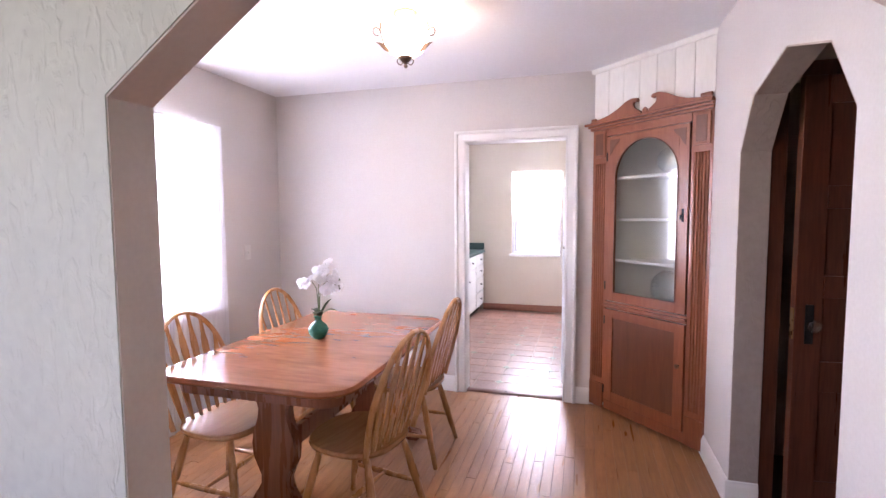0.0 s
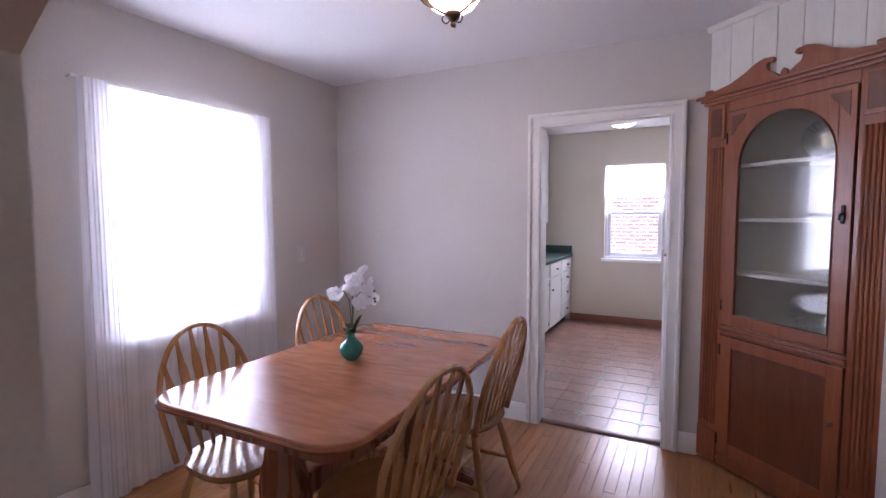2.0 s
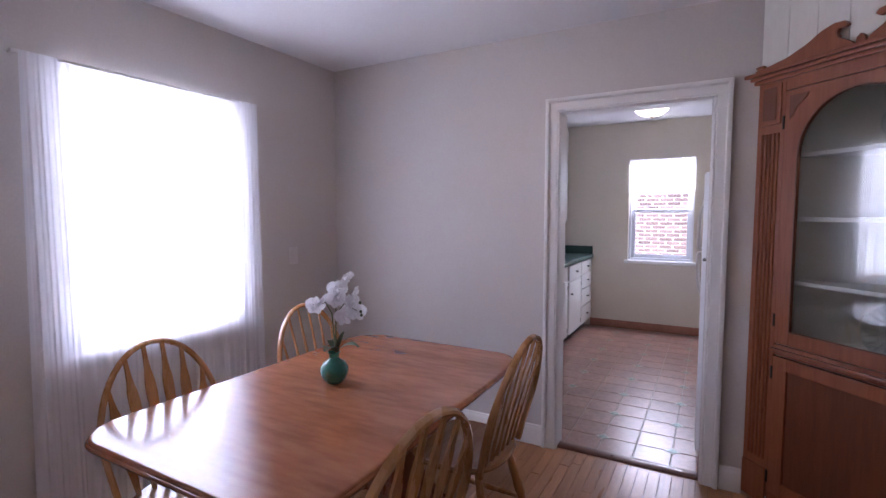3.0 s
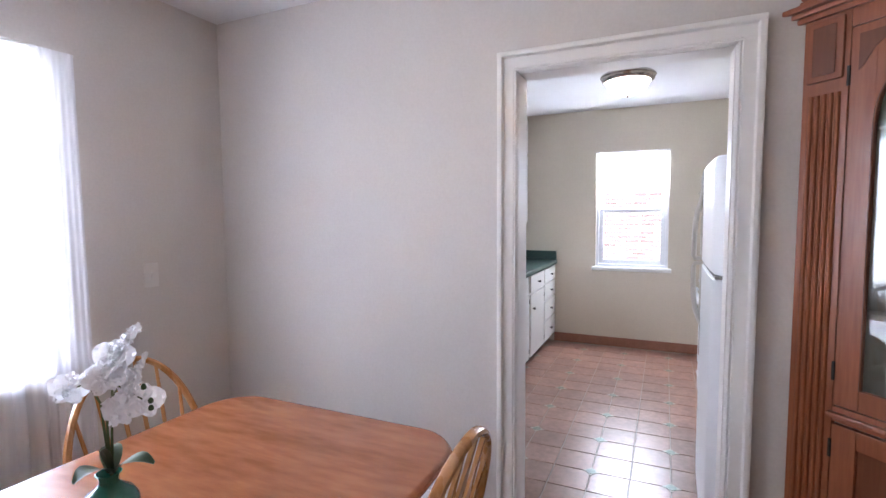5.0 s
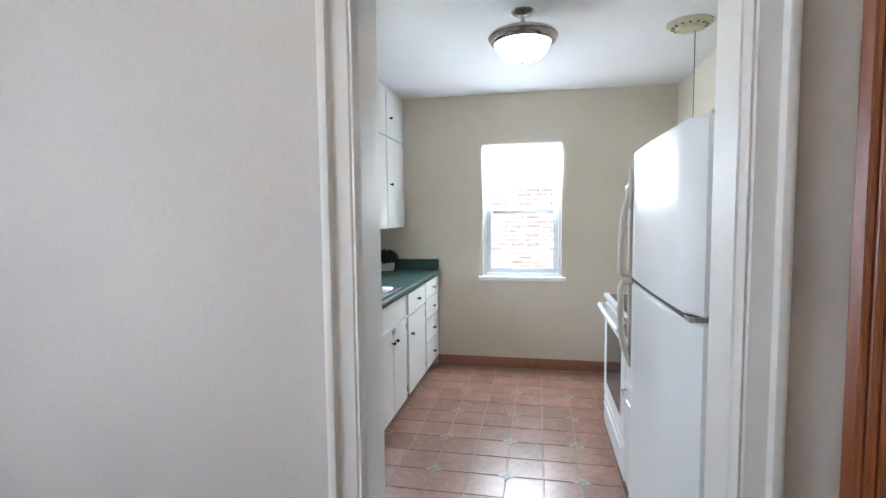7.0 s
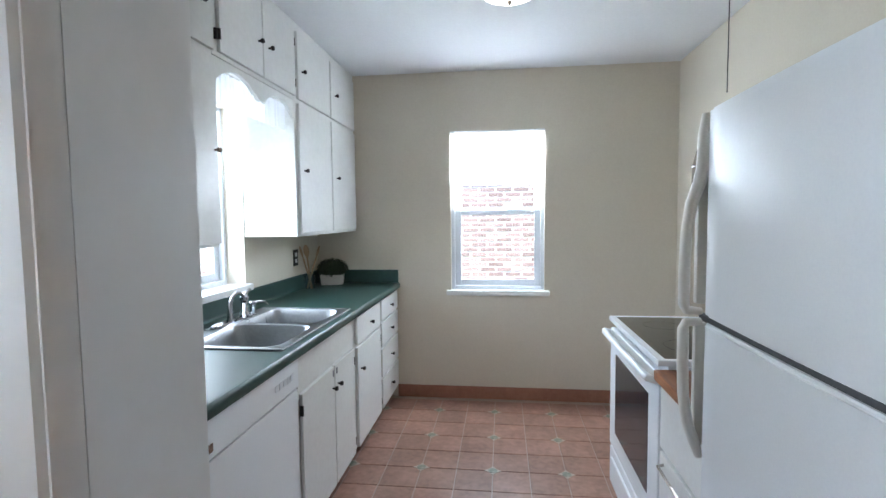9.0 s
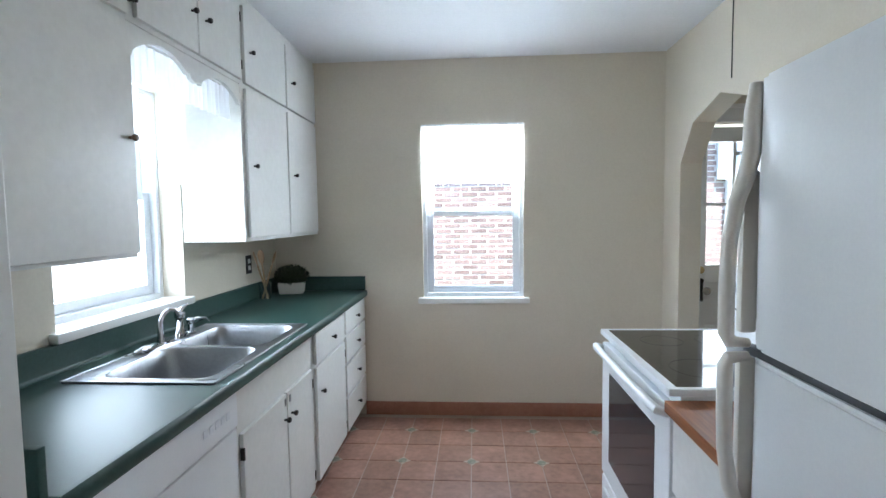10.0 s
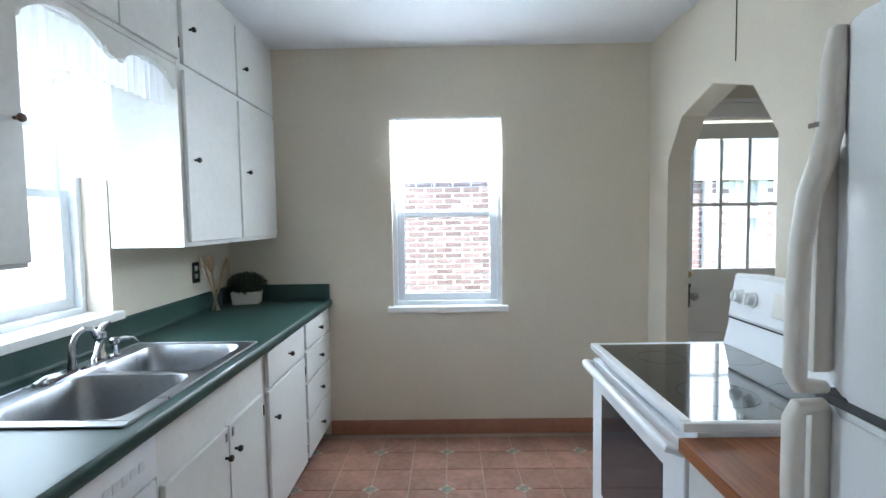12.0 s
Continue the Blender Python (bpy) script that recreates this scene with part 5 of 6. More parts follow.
# boxwood in a white planter, and wooden spoons in a glass
plant = thing("potted_boxwood", "clipped dark green boxwood in a white rectangular planter", "plant", place=pose(-1.905, 8.325, 0.910, 0, 0, 12))
bm = bmesh.new()
rows = [(0.074, 0.047, 0.0), (0.078, 0.05, 0.004), (0.086, 0.056, 0.075), (0.084, 0.054, 0.078), (0.078, 0.048, 0.074), (0.074, 0.044, 0.05)]
rings = [[bm.verts.new((sx * hx, sy * hy, z)) for sx, sy in ((1, 1), (-1, 1), (-1, -1), (1, -1))] for hx, hy, z in rows]
for a, b in zip(rings, rings[1:]):
    for i in range(4):
        bm.faces.new((a[i], a[(i + 1) % 4], b[(i + 1) % 4], b[i]))
bm.faces.new(rings[0]), bm.faces.new(rings[-1])
bmesh.ops.recalc_face_normals(bm, faces=bm.faces[:])
part("planter", bm, M_PLASTIC, plant, "white ceramic planter")
leaf_rng = random.Random(7)
verts, faces = [], []
for i in range(2600):
    d = Vector((leaf_rng.gauss(0, 1), leaf_rng.gauss(0, 1), leaf_rng.gauss(0, 1))).normalized()
    r = leaf_rng.uniform(0.72, 1.03) + 0.05 * math.sin(7 * d.x + 5 * d.y) * math.cos(6 * d.z)
    p = Vector((d.x * 0.115 * r, d.y * 0.095 * r, 0.125 + d.z * 0.072 * r))
    u = Vector((leaf_rng.gauss(0, 1), leaf_rng.gauss(0, 1), leaf_rng.gauss(0, 1))).normalized()
    v = d.cross(u).normalized()
    u = (d * 0.6 + u * 0.8).normalized()
    a = leaf_rng.uniform(0.006, 0.011)
    k = len(verts)
    verts += [p - u * a, p + v * a * 0.5, p + u * a, p - v * a * 0.5]
    faces.append((k, k + 1, k + 2, k + 3))
me = bpy.data.meshes.new("foliage")
me.from_pydata([tuple(v) for v in verts], [], faces)
me.materials.append(M_BOXLEAF)
fol = new("foliage", me)
fol.parent = plant
tagged(fol, kind="stuff")
bm = bmesh.new()
bmesh.ops.create_icosphere(bm, subdivisions=3, radius=1)
for v in bm.verts:
    v.co = Vector((v.co.x * 0.082, v.co.y * 0.066, 0.120 + v.co.z * 0.050)) * 1.0
part("inner_growth", bm, M_BOXLEAF, plant)

jar = thing("utensil_glass", "clear drinking glass holding wooden utensils on the counter", "glass", place=pose(-1.99, 8.085, 0.910))
bm = bmesh.new()
lathe(bm, [(0, 0.004), (0.032, 0.004), (0.034, 0.0), (0.036, 0.002), (0.040, 0.11), (0.038, 0.11), (0.034, 0.008), (0, 0.008)], 20, None, False)
part("glass", bm, M_DISH, jar)
for nm, lb, ang, lean_, turn, w in (("wooden_spoon", "long wooden spoon leaning in a glass", -0.2, 15, 200, 0.024), ("wooden_spatula", "flat wooden spatula leaning in a glass", 0.4, 17, 20, 0.028), ("wooden_fork", "wooden serving fork leaning in a glass", 0.1, 10, 150, 0.022)):
    u = thing(nm, lb, "utensil", "wooden utensils", pose(-1.99, 8.085, 0.914, 0, 0, turn) @ pose(-0.018, 0, 0, 0, lean_, 0))
    bm = bmesh.new()
    tube(bm, [(0, 0, 0), (0, 0, 0.11), (0, 0, 0.225)], [0.0065, 0.006, 0.0065], 8)
    part("handle", bm, M_SPOON, u)
    bm = bmesh.new()
    tube(bm, [(0, 0, 0.22), (0, 0, 0.24), (0, 0, 0.265), (0, 0, 0.295), (0, 0, 0.318)], [0.0065, w * 0.75, w * 1.2, w * 1.12, w * 0.5], 12, None, 0.28)
    part("head", bm, M_SPOON, u)

# ---- upper cabinets ----
UX = -1.755
def upper(name, label, y0, y1, z0, z1):
    c = thing(name, label, "cabinet", "upper cabinets")
    boxes("body", M_CAB, c, [(KL + 0.002, UX, y0, y1, z0, z1)])
    return c


c = upper("wall_cabinet", "white painted wall cabinet with two tall and two short doors", 7.357, KF - 0.002, 1.315, KCEIL - 0.002)
front("door", c, 7.385, 7.895, 1.335, 2.060, UX, (7.44, 1.690))
front("door", c, 7.915, 8.425, 1.335, 2.060, UX, (7.99, 1.690))
front("door", c, 7.385, 7.895, 2.085, 2.455, UX, (7.44, 2.245))
front("door", c, 7.915, 8.425, 2.085, 2.455, UX, (7.99, 2.245))
c = upper("window_bridge_cabinet", "white painted short cabinet bridging above the sink window", 6.592, 7.355, 2.075, KCEIL - 0.002)
front("door", c, 6.625, 6.985, 2.092, 2.455, UX, (6.945, 2.245), 6.625)
front("door", c, 6.993, 7.350, 2.092, 2.455, UX, (7.045, 2.245), 7.350)
c = upper("wall_cabinet", "white painted wall cabinet beside the sink window", 5.60, 6.590, 1.305, KCEIL - 0.002)
front("door", c, 5.80, 6.582, 1.318, 2.060, UX, (6.555, 1.690), None, M_KNOBWOOD)
front("door", c, 5.80, 6.582, 2.085, 2.455, UX, (6.50, 2.245), 6.60)

# scalloped valance board
scallop = [(6.594, 1.960)]
for y0, y1, zl, zr in ((6.618, 6.93, 1.985, 1.995), (7.035, 7.352, 1.995, 1.975)):
    arc_pts = [(y0 + (y1 - y0) * i / 14, (zl + (zr - zl) * i / 14) + 0.058 * math.sin(math.pi * i / 14) ** 0.8) for i in range(15)]
    scallop += [(y0 - 0.006, zl - 0.018)] + arc_pts + [(y1 + 0.006, zr + 0.016)]
    if y0 < 6.7:
        scallop += [(6.955, 1.984), (6.985, 1.976), (7.015, 1.984)]
scallop[-1] = (7.354, 1.972)
valance = thing("valance_board", "white scalloped wooden valance across the sink window", "valance")
bm = bmesh.new()
prism(bm, scallop + [(7.354, 2.072), (6.594, 2.072)], "x", UX - 0.018, UX)
part("board", bm, M_CAB, valance)

# window dressings in the kitchen
def hung_cloth(name, label, mat, y0, y1, z0, z1, x, folds, amp, m=None, rod=True, scallop_by=0.0):
    ob = thing(name, label, "curtain")
    bm = bmesh.new()
    curtain_sheet(bm, y0, y1, z0, z1, x, folds, amp, 0.0, 110, 10)
    if m is not None:
        bmesh.ops.transform(bm, verts=bm.verts[:], matrix=m)
    part("cloth", bm, mat, ob)
    if rod:
        bm = bmesh.new()
        tube(bm, [(x, y0 - 0.008, z1 - 0.012), (x, y1 + 0.008, z1 - 0.012)], 0.005, 8)
        if m is not None:
            bmesh.ops.transform(bm, verts=bm.verts[:], matrix=m)
        part("tension_rod", bm, M_TRIM, ob)
    return ob


turn = pose(0, 0, 0, 0, 0, -90)
hung_cloth("cafe_curtain", "white gathered voile valance over the upper sash", M_LACE, FW0 + 0.004 - 0, FW1 - 0.004, 1.66, FZ1 + 0.025, -0.0, 15, 0.008, Matrix.Translation((0, KF - 0.012, 0)) @ Matrix(((0, 1, 0, 0), (1, 0, 0, 0), (0, 0, 1, 0), (0, 0, 0, 1))))
hung_cloth("sink_curtain", "white gathered voile ruffle behind the scalloped board", M_LACE, 6.602, 7.345, 1.90, 2.062, UX - 0.045, 16, 0.008)
hung_cloth("side_curtain", "white voile panel gathered at the side of the sink window", M_LACE, 7.16, 7.342, 1.60, 2.03, KL + 0.02, 5, 0.009)
shade = thing("roller_shade", "white cloth roller shade drawn down part way", "blind")
boxes("cloth", M_SHADECLOTH, shade, [(KL - 0.085, KL - 0.083, 6.635, 7.20, 1.80, 2.03)])
boxes("hem_bar", M_TRIM, shade, [(KL - 0.089, KL - 0.079, 6.635, 7.20, 1.775, 1.80)], 0.003)

# tall cupboard beside the doorway
tall = thing("broom_cupboard", "white painted tall narrow cupboard beside the doorway", "cupboard")
PX, PY = -1.225, 5.620
boxes("body", M_CAB, tall, [(KL + 0.002, PX, BACK1 + 0.014, PY, 0.0, KCEIL - 0.002)], 0.003)
d = boxes("door", M_CAB, tall, [(PX + 0.001, PX + 0.019, 5.20, PY - 0.012, 0.10, 1.66)], 0.004)
knob(d, Vector((PX + 0.019, 5.545, 1.232)), M_KNOBWOOD, 0.014)
boxes("door", M_CAB, tall, [(PX + 0.001, PX + 0.019, 5.20, PY - 0.012, 1.675, 2.44)], 0.004)

# ---- fridge ----
fr = thing("refrigerator", "white top-freezer refrigerator with bowed handles", "refrigerator")
FY0, FY1 = 5.215, 5.985
boxes("body", M_ENAMEL, fr, [(-0.087, 0.62, FY0 + 0.004, FY1 - 0.004, 0.03, 1.643)], 0.006)
boxes("kick_grille", M_RECESS_SHADE, fr, [(-0.05, -0.02, FY0 + 0.02, FY1 - 0.02, 0.0, 0.03)])


def fridge_door(name, z0, z1):
    bm = bmesh.new()
    n = 12
    prof = []
    for i in range(n + 1):
        u = i / n
        y = FY0 + (FY1 - FY0) * u
        e = min(1.0, min(u, 1 - u) / 0.07)
        prof.append((-0.142 - 0.008 * math.sin(math.pi * u) + 0.032 * (1 - math.sqrt(max(0, 1 - (1 - e) ** 2))), y))
    pts = prof + [(-0.092, FY1), (-0.092, FY0)]
    prism(bm, pts, "z", z0, z1)
    bmesh.ops.bevel(bm, geom=[e for e in bm.edges if abs(e.verts[0].co.z - e.verts[1].co.z) < 1e-6], offset=0.007, segments=3, affect="EDGES")
    return flat_faces(part(name, bm, M_ENAMEL, fr))


up = fridge_door("freezer_door", 1.177, 1.656)
lo = fridge_door("fridge_door", 0.055, 1.163)
boxes("gasket", M_GASKET, fr, [(-0.137, -0.088, FY0 + 0.02, FY1 - 0.01, 1.1635, 1.1765)])
HYY = FY1 - 0.030


def fridge_handle(parent, pts, w):
    bm = bmesh.new()
    tube(bm, [(-0.139 + (x + 0.118) * 0.68, HYY, 1.178 + (z - 1.156) * 0.955) for x, z in pts], [r * 0.88 for r in w], 12, None, 0.8)
    return part("handle", bm, M_PLASTIC, parent, "bowed cream plastic handle")


fridge_handle(up, [(-0.116, 1.650), (-0.122, 1.60), (-0.124, 1.52), (-0.136, 1.48), (-0.160, 1.43), (-0.174, 1.36), (-0.178, 1.28), (-0.178, 1.180), (-0.170, 1.166), (-0.12, 1.163)], [0.014, 0.019, 0.020, 0.020, 0.019, 0.018, 0.018, 0.018, 0.016, 0.012])
boxes("edge_trim", M_PLASTIC, up, [(-0.150, -0.120, FY1 - 0.022, FY1 - 0.002, 1.20, 1.50)], 0.006)
boxes("edge_trim", M_PLASTIC, lo, [(-0.150, -0.120, FY1 - 0.022, FY1 - 0.002, 0.85, 1.155)], 0.006)
fridge_handle(lo, [(-0.12, 1.138), (-0.170, 1.134), (-0.178, 1.118), (-0.178, 1.03), (-0.174, 0.95), (-0.160, 0.88), (-0.136, 0.83), (-0.118, 0.79)], [0.012, 0.016, 0.018, 0.018, 0.018, 0.019, 0.019, 0.014])
boxes("handle_cap", M_NICKEL, up, [(-0.166, -0.1635, HYY - 0.008, HYY + 0.008, 1.525, 1.531)])
boxes("hinge_cover", M_NICKEL, fr, [(-0.140, -0.07, FY0 + 0.004, FY0 + 0.05, 1.1638, 1.1762)], 0.002)
boxes("hinge_cover", M_PLASTIC, fr, [(-0.10, 0.0, FY0 + 0.02, FY0 + 0.08, 1.6565, 1.668)], 0.004)

# ---- stove ----
st = thing("stove", "white electric range with black glass cooktop and oven window", "stove")
OX, OY0, OY1 = -0.045, 6.462, 7.218
boxes("body", M_ENAMEL, st, [(OX, 0.60, OY0, OY1, 0.06, 0.893)], 0.004)
boxes("plinth", M_RECESS_SHADE, st, [(OX + 0.03, 0.58, OY0 + 0.02, OY1 - 0.02, 0.0, 0.06)])
bm = bmesh.new()
for r in ((OX - 0.035, 0.50, OY0 - 0.004, OY0 + 0.018), (OX - 0.035, 0.50, OY1 - 0.018, OY1 + 0.004), (OX - 0.035, OX - 0.005, OY0 + 0.018, OY1 - 0.018), (0.438, 0.60, OY0 + 0.018, OY1 - 0.018)):
    box(bm, *r, 0.894, 0.917, bevel=0.004)
flat_faces(part("cooktop_frame", bm, M_ENAMEL, st))
boxes("cooktop_glass", M_BLACKGLASS, st, [(OX - 0.007, 0.440, OY0 + 0.016, OY1 - 0.016, 0.897, 0.915)], 0.001)
for cx, cy, r in ((0.11, 6.66, 0.105), (0.11, 7.02, 0.08), (0.35, 6.66, 0.08), (0.35, 7.02, 0.105)):
    bm = bmesh.new()
    for a in range(40):
        a0, a1 = 2 * math.pi * a / 40, 2 * math.pi * (a + 1) / 40
        bm.faces.new([bm.verts.new((cx + rr * math.cos(t), cy + rr * math.sin(t), 0.9154)) for rr, t in ((r, a0), (r, a1), (r - 0.002, a1), (r - 0.002, a0))])
    part("burner_ring", bm, M_DARKGLASS, st)
od = boxes("oven_door", M_ENAMEL, st, [(OX - 0.028, OX - 0.001, OY0 + 0.004, OY1 - 0.004, 0.275, 0.862)], 0.007)
boxes("oven_window", M_DARKGLASS, od, [(OX - 0.0295, OX - 0.027, OY0 + 0.12, OY1 - 0.12, 0.37, 0.755)], 0.001)
bm = bmesh.new()
tube(bm, [(OX - 0.028, OY0 + 0.012, 0.838), (OX - 0.060, OY0 + 0.022, 0.846), (OX - 0.066, OY0 + 0.06, 0.848), (OX - 0.068, (OY0 + OY1) / 2, 0.848), (OX - 0.066, OY1 - 0.06, 0.848), (OX - 0.060, OY1 - 0.022, 0.846), (OX - 0.028, OY1 - 0.012, 0.838)], [0.014, 0.016, 0.016, 0.016, 0.016, 0.016, 0.014], 12, None, 0.9)
part("handle", bm, M_ENAMEL, od, "white rounded oven handle")
# vent openings are thin dark slabs, the shade inside them painted
for i in range(22):
    y = OY0 + 0.16 + i * 0.019
    boxes("vent_slot", M_RECESS_SHADE, st, [(OX - 0.0012, OX + 0.001, y, y + 0.008, 0.868, 0.886)])
dr = boxes("storage_drawer", M_ENAMEL, st, [(OX - 0.026, OX - 0.001, OY0 + 0.004, OY1 - 0.004, 0.075, 0.262)], 0.007)
boxes("drawer_lip", M_ENAMEL, dr, [(OX - 0.036, OX - 0.024, OY0 + 0.06, OY1 - 0.06, 0.205, 0.225)], 0.005)
# back guard, leaning back
bm = bmesh.new()
prism(bm, [(0.440, 0.917), (0.60, 0.917), (0.60, 1.180), (0.495, 1.188), (0.482, 1.180), (0.458, 1.030), (0.462, 1.024), (0.462, 1.012), (0.452, 0.965), (0.446, 0.940)], "y", OY0 - 0.002, OY1 + 0.002)
bmesh.ops.bevel(bm, geom=[e for e in bm.edges if abs(e.verts[0].co.y - e.verts[1].co.y) < 1e-6], offset=0.005, segments=2, affect="EDGES")
flat_faces(part("back_guard", bm, M_ENAMEL, st, "white sloping control panel"))
# dark strip stands for the shade in the panel's groove
boxes("panel_gap", M_RECESS_SHADE, st, [(0.4575, 0.470, OY0 + 0.001, OY1 - 0.001, 1.0155, 1.0205)])
tilt = Matrix.Translation((0.4695, 0, 1.105)) @ pose(0, 0, 0, 0, 9, 0)
for y in (7.165, 7.085, 6.595, 6.515):
    bm = bmesh.new()
    lathe(bm, [(0.030, 0), (0.030, 0.004), (0.024, 0.006), (0.022, 0.022), (0.018, 0.026), (0, 0.026)], 20, tilt @ pose(0, y, 0, 0, -90))
    box(bm, -0.03, -0.022, y - 0.004, y + 0.004, -0.022, 0.022, bevel=0.002, m=tilt)
    part("control_knob", bm, M_ENAMEL, st)
bm = bmesh.new()
box(bm, -0.003, 0.002, 6.70, 6.97, -0.042, 0.042, bevel=0.002, m=tilt)
part("clock_panel", bm, M_PLASTIC, st)
bm = bmesh.new()
box(bm, -0.0045, -0.002, 6.80, 6.90, 0.002, 0.03, bevel=0.001, m=tilt)
part("clock_display", bm, M_DARKGLASS, st)

# narrow base cabinet with a butcher-block top
nb = thing("narrow_base_cabinet", "narrow white base cabinet between range and fridge", "cabinet")
boxes("body", M_CAB, nb, [(-0.055, 0.60, 5.995, 6.452, 0.09, 0.852)])
boxes("toe_kick", M_RECESS_SHADE, nb, [(0.0, 0.60, 5.995, 6.452, 0.0, 0.09)])
boxes("drawer", M_CAB, nb, [(-0.074, -0.056, 6.003, 6.444, 0.62, 0.835)], 0.004)
boxes("door", M_CAB, nb, [(-0.074, -0.056, 6.003, 6.444, 0.11, 0.605)], 0.004)
bm = bmesh.new()
tube(bm, [(-0.074, 6.08, 0.575), (-0.096, 6.10, 0.575), (-0.098, 6.20, 0.575), (-0.096, 6.39, 0.575), (-0.074, 6.40, 0.575)], 0.005, 8)
part("handle", bm, M_NICKEL, nb)
bb = thing("butcher_block_top", "oiled butcher-block counter top beside the range", "worktop")
for x0, x1 in ((-0.095, 0.075), (0.0754, 0.26), (0.2604, 0.43), (0.4304, 0.60)):
    boxes("stave", M_BUTCHER, bb, [(x0, x1, 5.992, 6.452, 0.853, 0.886)], 0.0012)

# ---- ceiling fixtures of the kitchen ----
kl = thing("kitchen_ceiling_light", "brushed nickel semi-flush ceiling light with lit frosted bowl", "light", place=pose(-0.58, 6.66, 0))
bm = bmesh.new()
lathe(bm, [(0.0, KCEIL), (0.165, KCEIL), (0.165, KCEIL - 0.004), (0.12, KCEIL - 0.010), (0.105, KCEIL - 0.008), (0.09, KCEIL - 0.014), (0, KCEIL - 0.014)], 32, None, False)
part("medallion", bm, M_CEIL, kl, "white plaster ceiling medallion")
bm = bmesh.new()
lathe(bm, [(0.0, KCEIL - 0.014), (0.060, KCEIL - 0.014), (0.062, KCEIL - 0.020), (0.050, KCEIL - 0.032), (0.014, KCEIL - 0.038), (0.011, KCEIL - 0.05), (0.011, 2.395), (0.05, 2.392), (0.12, 2.388), (0.150, 2.384), (0.172, 2.374), (0.182, 2.362), (0.182, 2.357), (0.176, 2.354), (0.170, 2.340), (0.172, 2.336), (0.166, 2.330), (0.152, 2.324), (0.145, 2.326), (0, 2.330)], 40, None, False)
part("pan", bm, M_NICKEL, kl, "brushed nickel stem and pan")
bm = bmesh.new()
lathe(bm, [(0.143, 2.328), (0.141, 2.318), (0.130, 2.288), (0.104, 2.260), (0.066, 2.243), (0.02, 2.236), (0.0, 2.236)], 40, None, False)
part("bowl", bm, M_KLAMPGLASS, kl, "lit frosted glass bowl")
bm = bmesh.new()
lathe(bm, [(0, 2.216), (0.006, 2.219), (0.008, 2.226), (0.011, 2.231), (0, 2.237)], 12, None, False)
part("finial", bm, M_NICKEL, kl)
vent = thing("ceiling_vent", "yellowed round ceiling fan vent with a pull cord", "vent", place=pose(0.352, 7.07, 0))
bm = bmesh.new()
lathe(bm, [(0.0, KCEIL), (0.125, KCEIL), (0.125, KCEIL - 0.008), (0.10, KCEIL - 0.022), (0.075, KCEIL - 0.026), (0.07, KCEIL - 0.040), (0.04, KCEIL - 0.048), (0, KCEIL - 0.048)], 28, None, False)
part("cover", bm, material("yellowed_plastic", (0.55, 0.50, 0.34), (0.62, 0.57, 0.40), 0.5), vent)
# dark slabs on the cover paint the shade of its openings
for i in range(14):
    a = 2 * math.pi * i / 14
    bm = bmesh.new()
    box(bm, 0.078, 0.098, -0.005, 0.005, KCEIL - 0.0262, KCEIL - 0.0225, m=pose(0, 0, 0, 0, 0, math.degrees(a)))
    part("slot", bm, M_RECESS_SHADE, vent)
bm = bmesh.new()
tube(bm, [(0.03, 0, KCEIL - 0.046), (0.03, 0, 2.2), (0.03, 0, 1.955)], 0.0022, 6)
part("pull_cord", bm, M_IRON, vent)

# ---- outside ----
bm = bmesh.new()
box(bm, -60, 60, -60, 90, -0.75, -0.55)
structure(part("ground", bm, M_GROUND), "green lawn between the houses")
NY = 11.30
house = thing("neighbour_house", "red brick house next door with a white framed window", "house")
boxes("wall", M_MORTAR, house, [(-9, 1.24, NY + 0.0035, NY + 0.25, -0.55, 3.1), (1.24, 2.86, NY + 0.0035, NY + 0.25, -0.55, 3.1), (2.86, 3.20, NY + 0.0035, NY + 0.25, -0.55, 0.85), (2.86, 3.20, NY + 0.0035, NY + 0.25, 1.95, 3.1), (3.20, 5.0, NY + 0.0035, NY + 0.25, -0.55, 3.1)], 0)
bm = bmesh.new()
prism(bm, [(NY - 0.45, 3.05), (NY - 0.45, 3.2), (NY + 3.2, 5.2), (NY + 6.8, 3.2), (NY + 6.8, 3.05)], "x", -9.4, 5.4)
part("roof", bm, M_ROOF, house)
nw = boxes("window", M_SIDING, house, [(2.86, 2.92, NY - 0.01, NY + 0.06, 0.85, 1.95), (3.14, 3.20, NY - 0.01, NY + 0.06, 0.85, 1.95), (2.92, 3.14, NY - 0.01, NY + 0.06, 1.89, 1.95), (2.92, 3.14, NY - 0.01, NY + 0.06, 0.85, 0.93), (2.92, 3.14, NY + 0.0, NY + 0.05, 1.38, 1.43)], 0.004, "white window frame")
boxes("pane", M_SIDING, nw, [(2.92, 3.14, NY + 0.05, NY + 0.055, 0.93, 1.89)], 0, "curtained window pane")
boxes("frieze", M_SIDING, house, [(2.35, 5.05, NY - 0.06, NY - 0.012, 1.84, 3.04)], 0.006, "white painted frieze boards")
boxes("downspout", M_SIDING, house, [(2.46, 2.54, NY - 0.09, NY - 0.012, -0.5, 1.84)], 0.01)
bm = bmesh.new()
# bricks kept low, so the joints look as thick as glare makes them
box(bm, -0.1005, 0.1005, 0, 0.02, 0, 0.052)
brick_mesh = bpy.data.meshes.new("brick")
bmesh.ops.bevel(bm, geom=bm.edges[:], offset=0.0025, segments=1, affect="EDGES")
bm.to_mesh(brick_mesh)
bm.free()
brick_mesh.materials.append(M_HAZED_BRICK)
brick_rng = random.Random(3)
rest_v, rest_f = [], []
near_count = 0
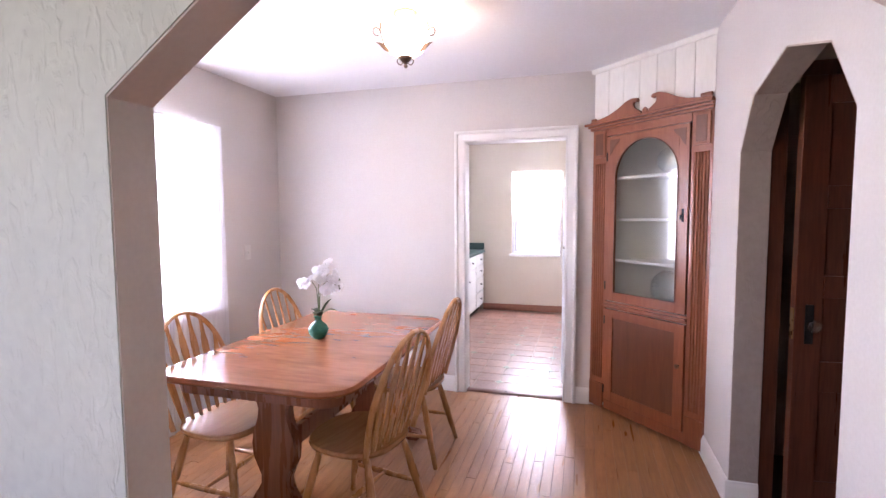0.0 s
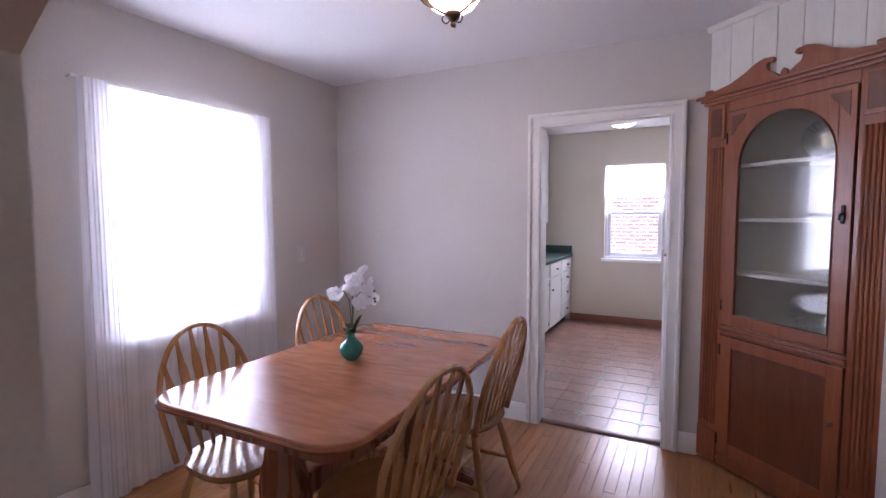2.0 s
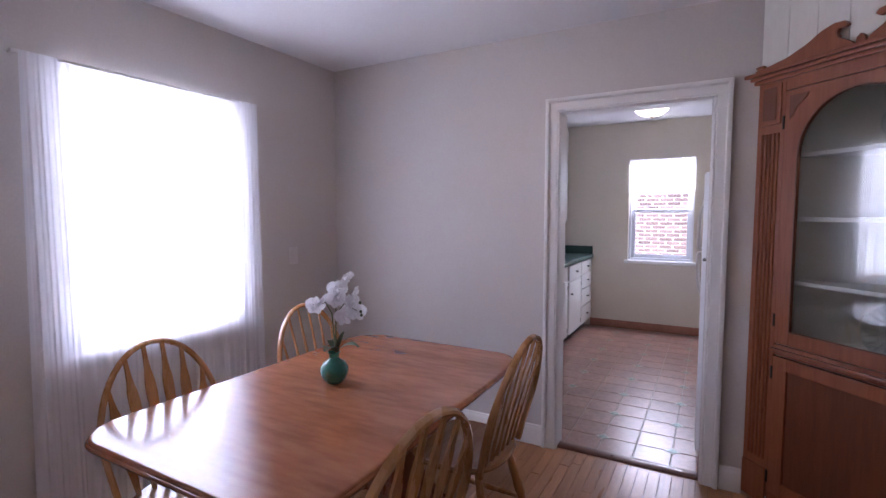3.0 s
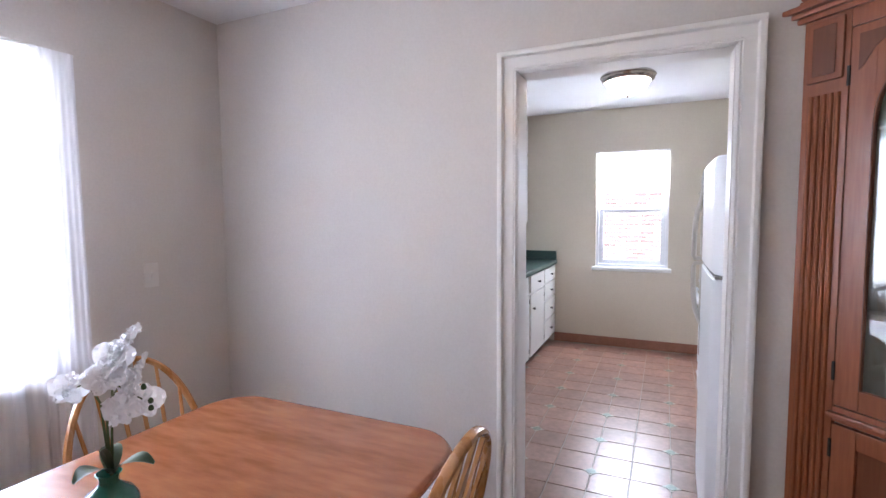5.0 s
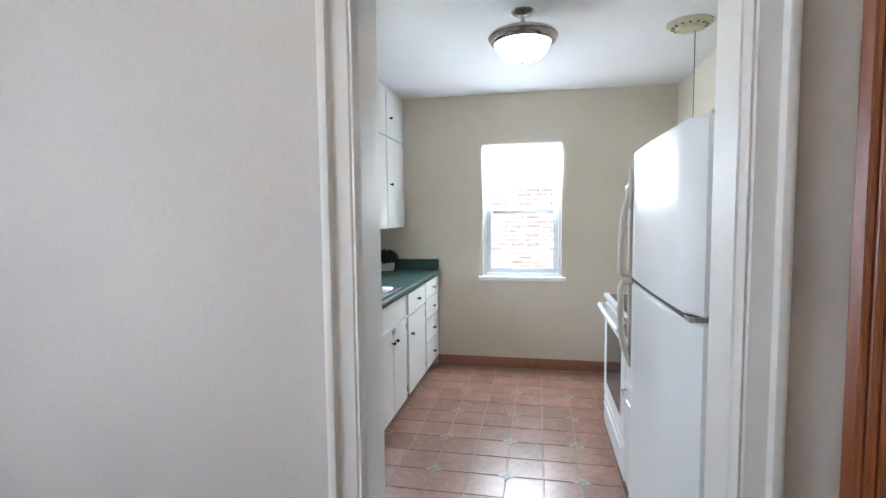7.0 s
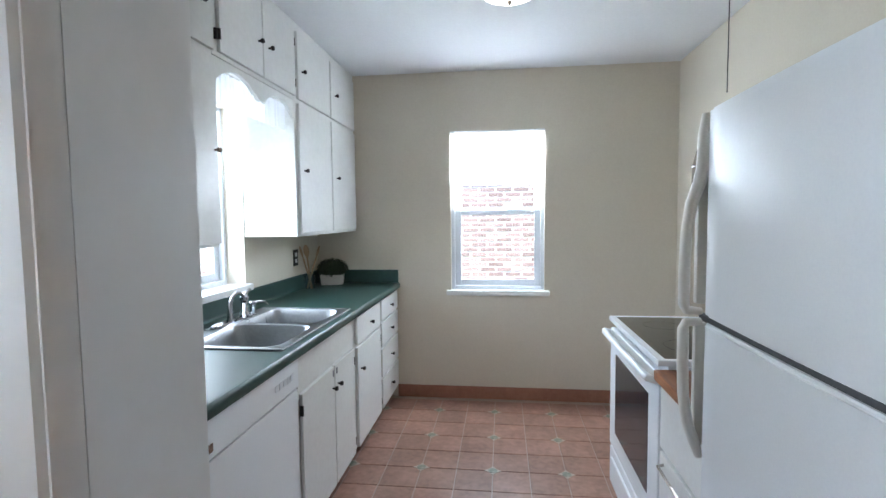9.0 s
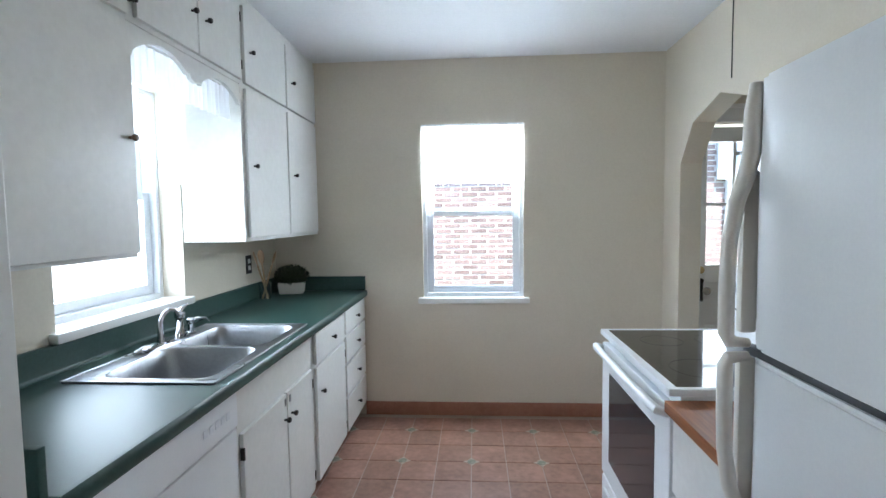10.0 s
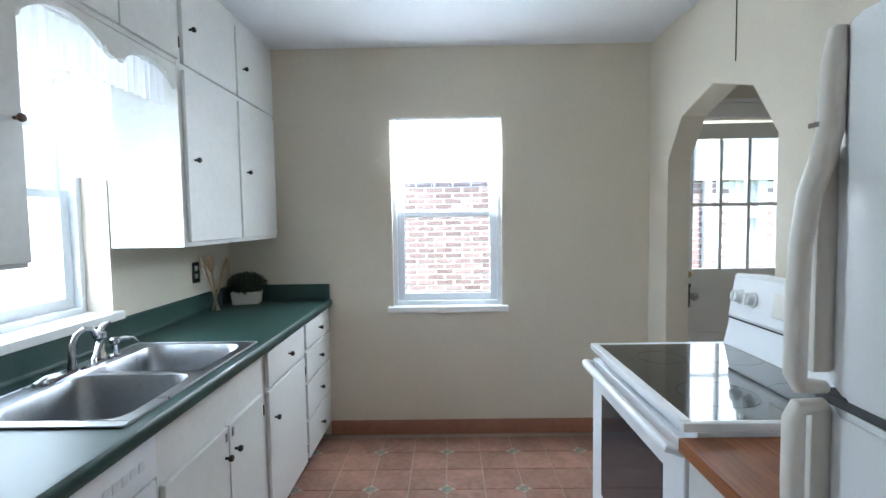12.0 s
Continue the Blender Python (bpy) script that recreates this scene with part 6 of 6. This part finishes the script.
for row in range(54):
    z = -0.52 + row * 0.0668
    xx = -8.9 + (0.1125 if row % 2 else 0)
    while xx < 4.9:
        if not (2.86 - 0.10 < xx < 3.20 + 0.10 and 0.78 < z < 1.95):
            near = -1.42 < xx < 0.10 and 0.45 < z < 1.78
            if near and near_count < 300:
                ob = new("brick", brick_mesh)
                ob.parent = house
                ob.location = (xx, NY + brick_rng.uniform(-0.004, 0.002), z)
                near_count += 1
            elif -5 < xx:
                k = len(rest_v)
                y = NY + brick_rng.uniform(-0.004, 0.002)
                rest_v += [(xx - 0.1015, y, z), (xx + 0.1015, y, z), (xx + 0.1015, y, z + 0.052), (xx - 0.1015, y, z + 0.052), (xx - 0.1015, y + 0.02, z), (xx + 0.1015, y + 0.02, z), (xx + 0.1015, y + 0.02, z + 0.052), (xx - 0.1015, y + 0.02, z + 0.052)]
                rest_f += [(k, k + 1, k + 2, k + 3), (k, k + 4, k + 5, k + 1), (k + 3, k + 2, k + 6, k + 7), (k, k + 3, k + 7, k + 4), (k + 1, k + 5, k + 6, k + 2)]
        xx += 0.225
me = bpy.data.meshes.new("bricks")
me.from_pydata(rest_v, [], rest_f)
me.materials.append(M_HAZED_BRICK)
ob = new("bricks", me)
ob.parent = house
tagged(ob, kind="stuff")

# ---- kitchen floor tiles and their corner motifs ----
TP, TQ, TX, TY = 0.2015, 0.2055, -0.665, 7.787
bm = bmesh.new()
box(bm, -TP / 2 + 0.0025, TP / 2 - 0.0025, -TQ / 2 + 0.0025, TQ / 2 - 0.0025, -0.006, 0)
bmesh.ops.bevel(bm, geom=[e for e in bm.edges if e.verts[0].co.z > -0.001 and e.verts[1].co.z > -0.001], offset=0.0015, segments=1, affect="EDGES")
tile_mesh = bpy.data.meshes.new("tile")
bm.to_mesh(tile_mesh)
bm.free()
tile_mesh.materials.append(M_TILE)
for i in range(-7, 7):
    for j in range(-13, 4):
        cx, cy = TX + (i + 0.5) * TP, TY + (j + 0.5) * TQ
        if KL < cx < KR + 0.15 and 5.14 < cy < KF:
            ob = new("tile", tile_mesh)
            ob.parent = floor_kitchen
            ob.location = (cx, cy, 0.0004 * ((i * 7 + j * 3) % 3 - 1))
verts8 = [(1, 0), (0.42, 0.42), (0, 1), (-0.42, 0.42), (-1, 0), (-0.42, -0.42), (0, -1), (0.42, -0.42)]
for nm, mat, s, z in (("motif_border", M_MOTIFEDGE, 0.047, 0.0016), ("motif_centre", M_MOTIF, 0.034, 0.0026)):
    bm = bmesh.new()
    pts = [(x * s, y * s) for x, y in verts8] if nm == "motif_border" else [(s * 0.78 * math.cos(2 * math.pi * (k + 0.5) / 8), s * 0.78 * math.sin(2 * math.pi * (k + 0.5) / 8)) for k in range(8)]
    prism(bm, pts, "z", z - 0.004, z)
    me = bpy.data.meshes.new(nm)
    bm.to_mesh(me)
    bm.free()
    me.materials.append(mat)
    for i in range(-3, 4):
        for j in range(-6, 2):
            cx, cy = TX + 2 * i * TP, TY + 2 * j * TQ
            if -1.6 < cx < KR and 5.2 < cy < KF - 0.05:
                ob = new(nm, me)
                ob.parent = floor_kitchen
                ob.location = (cx, cy, 0)
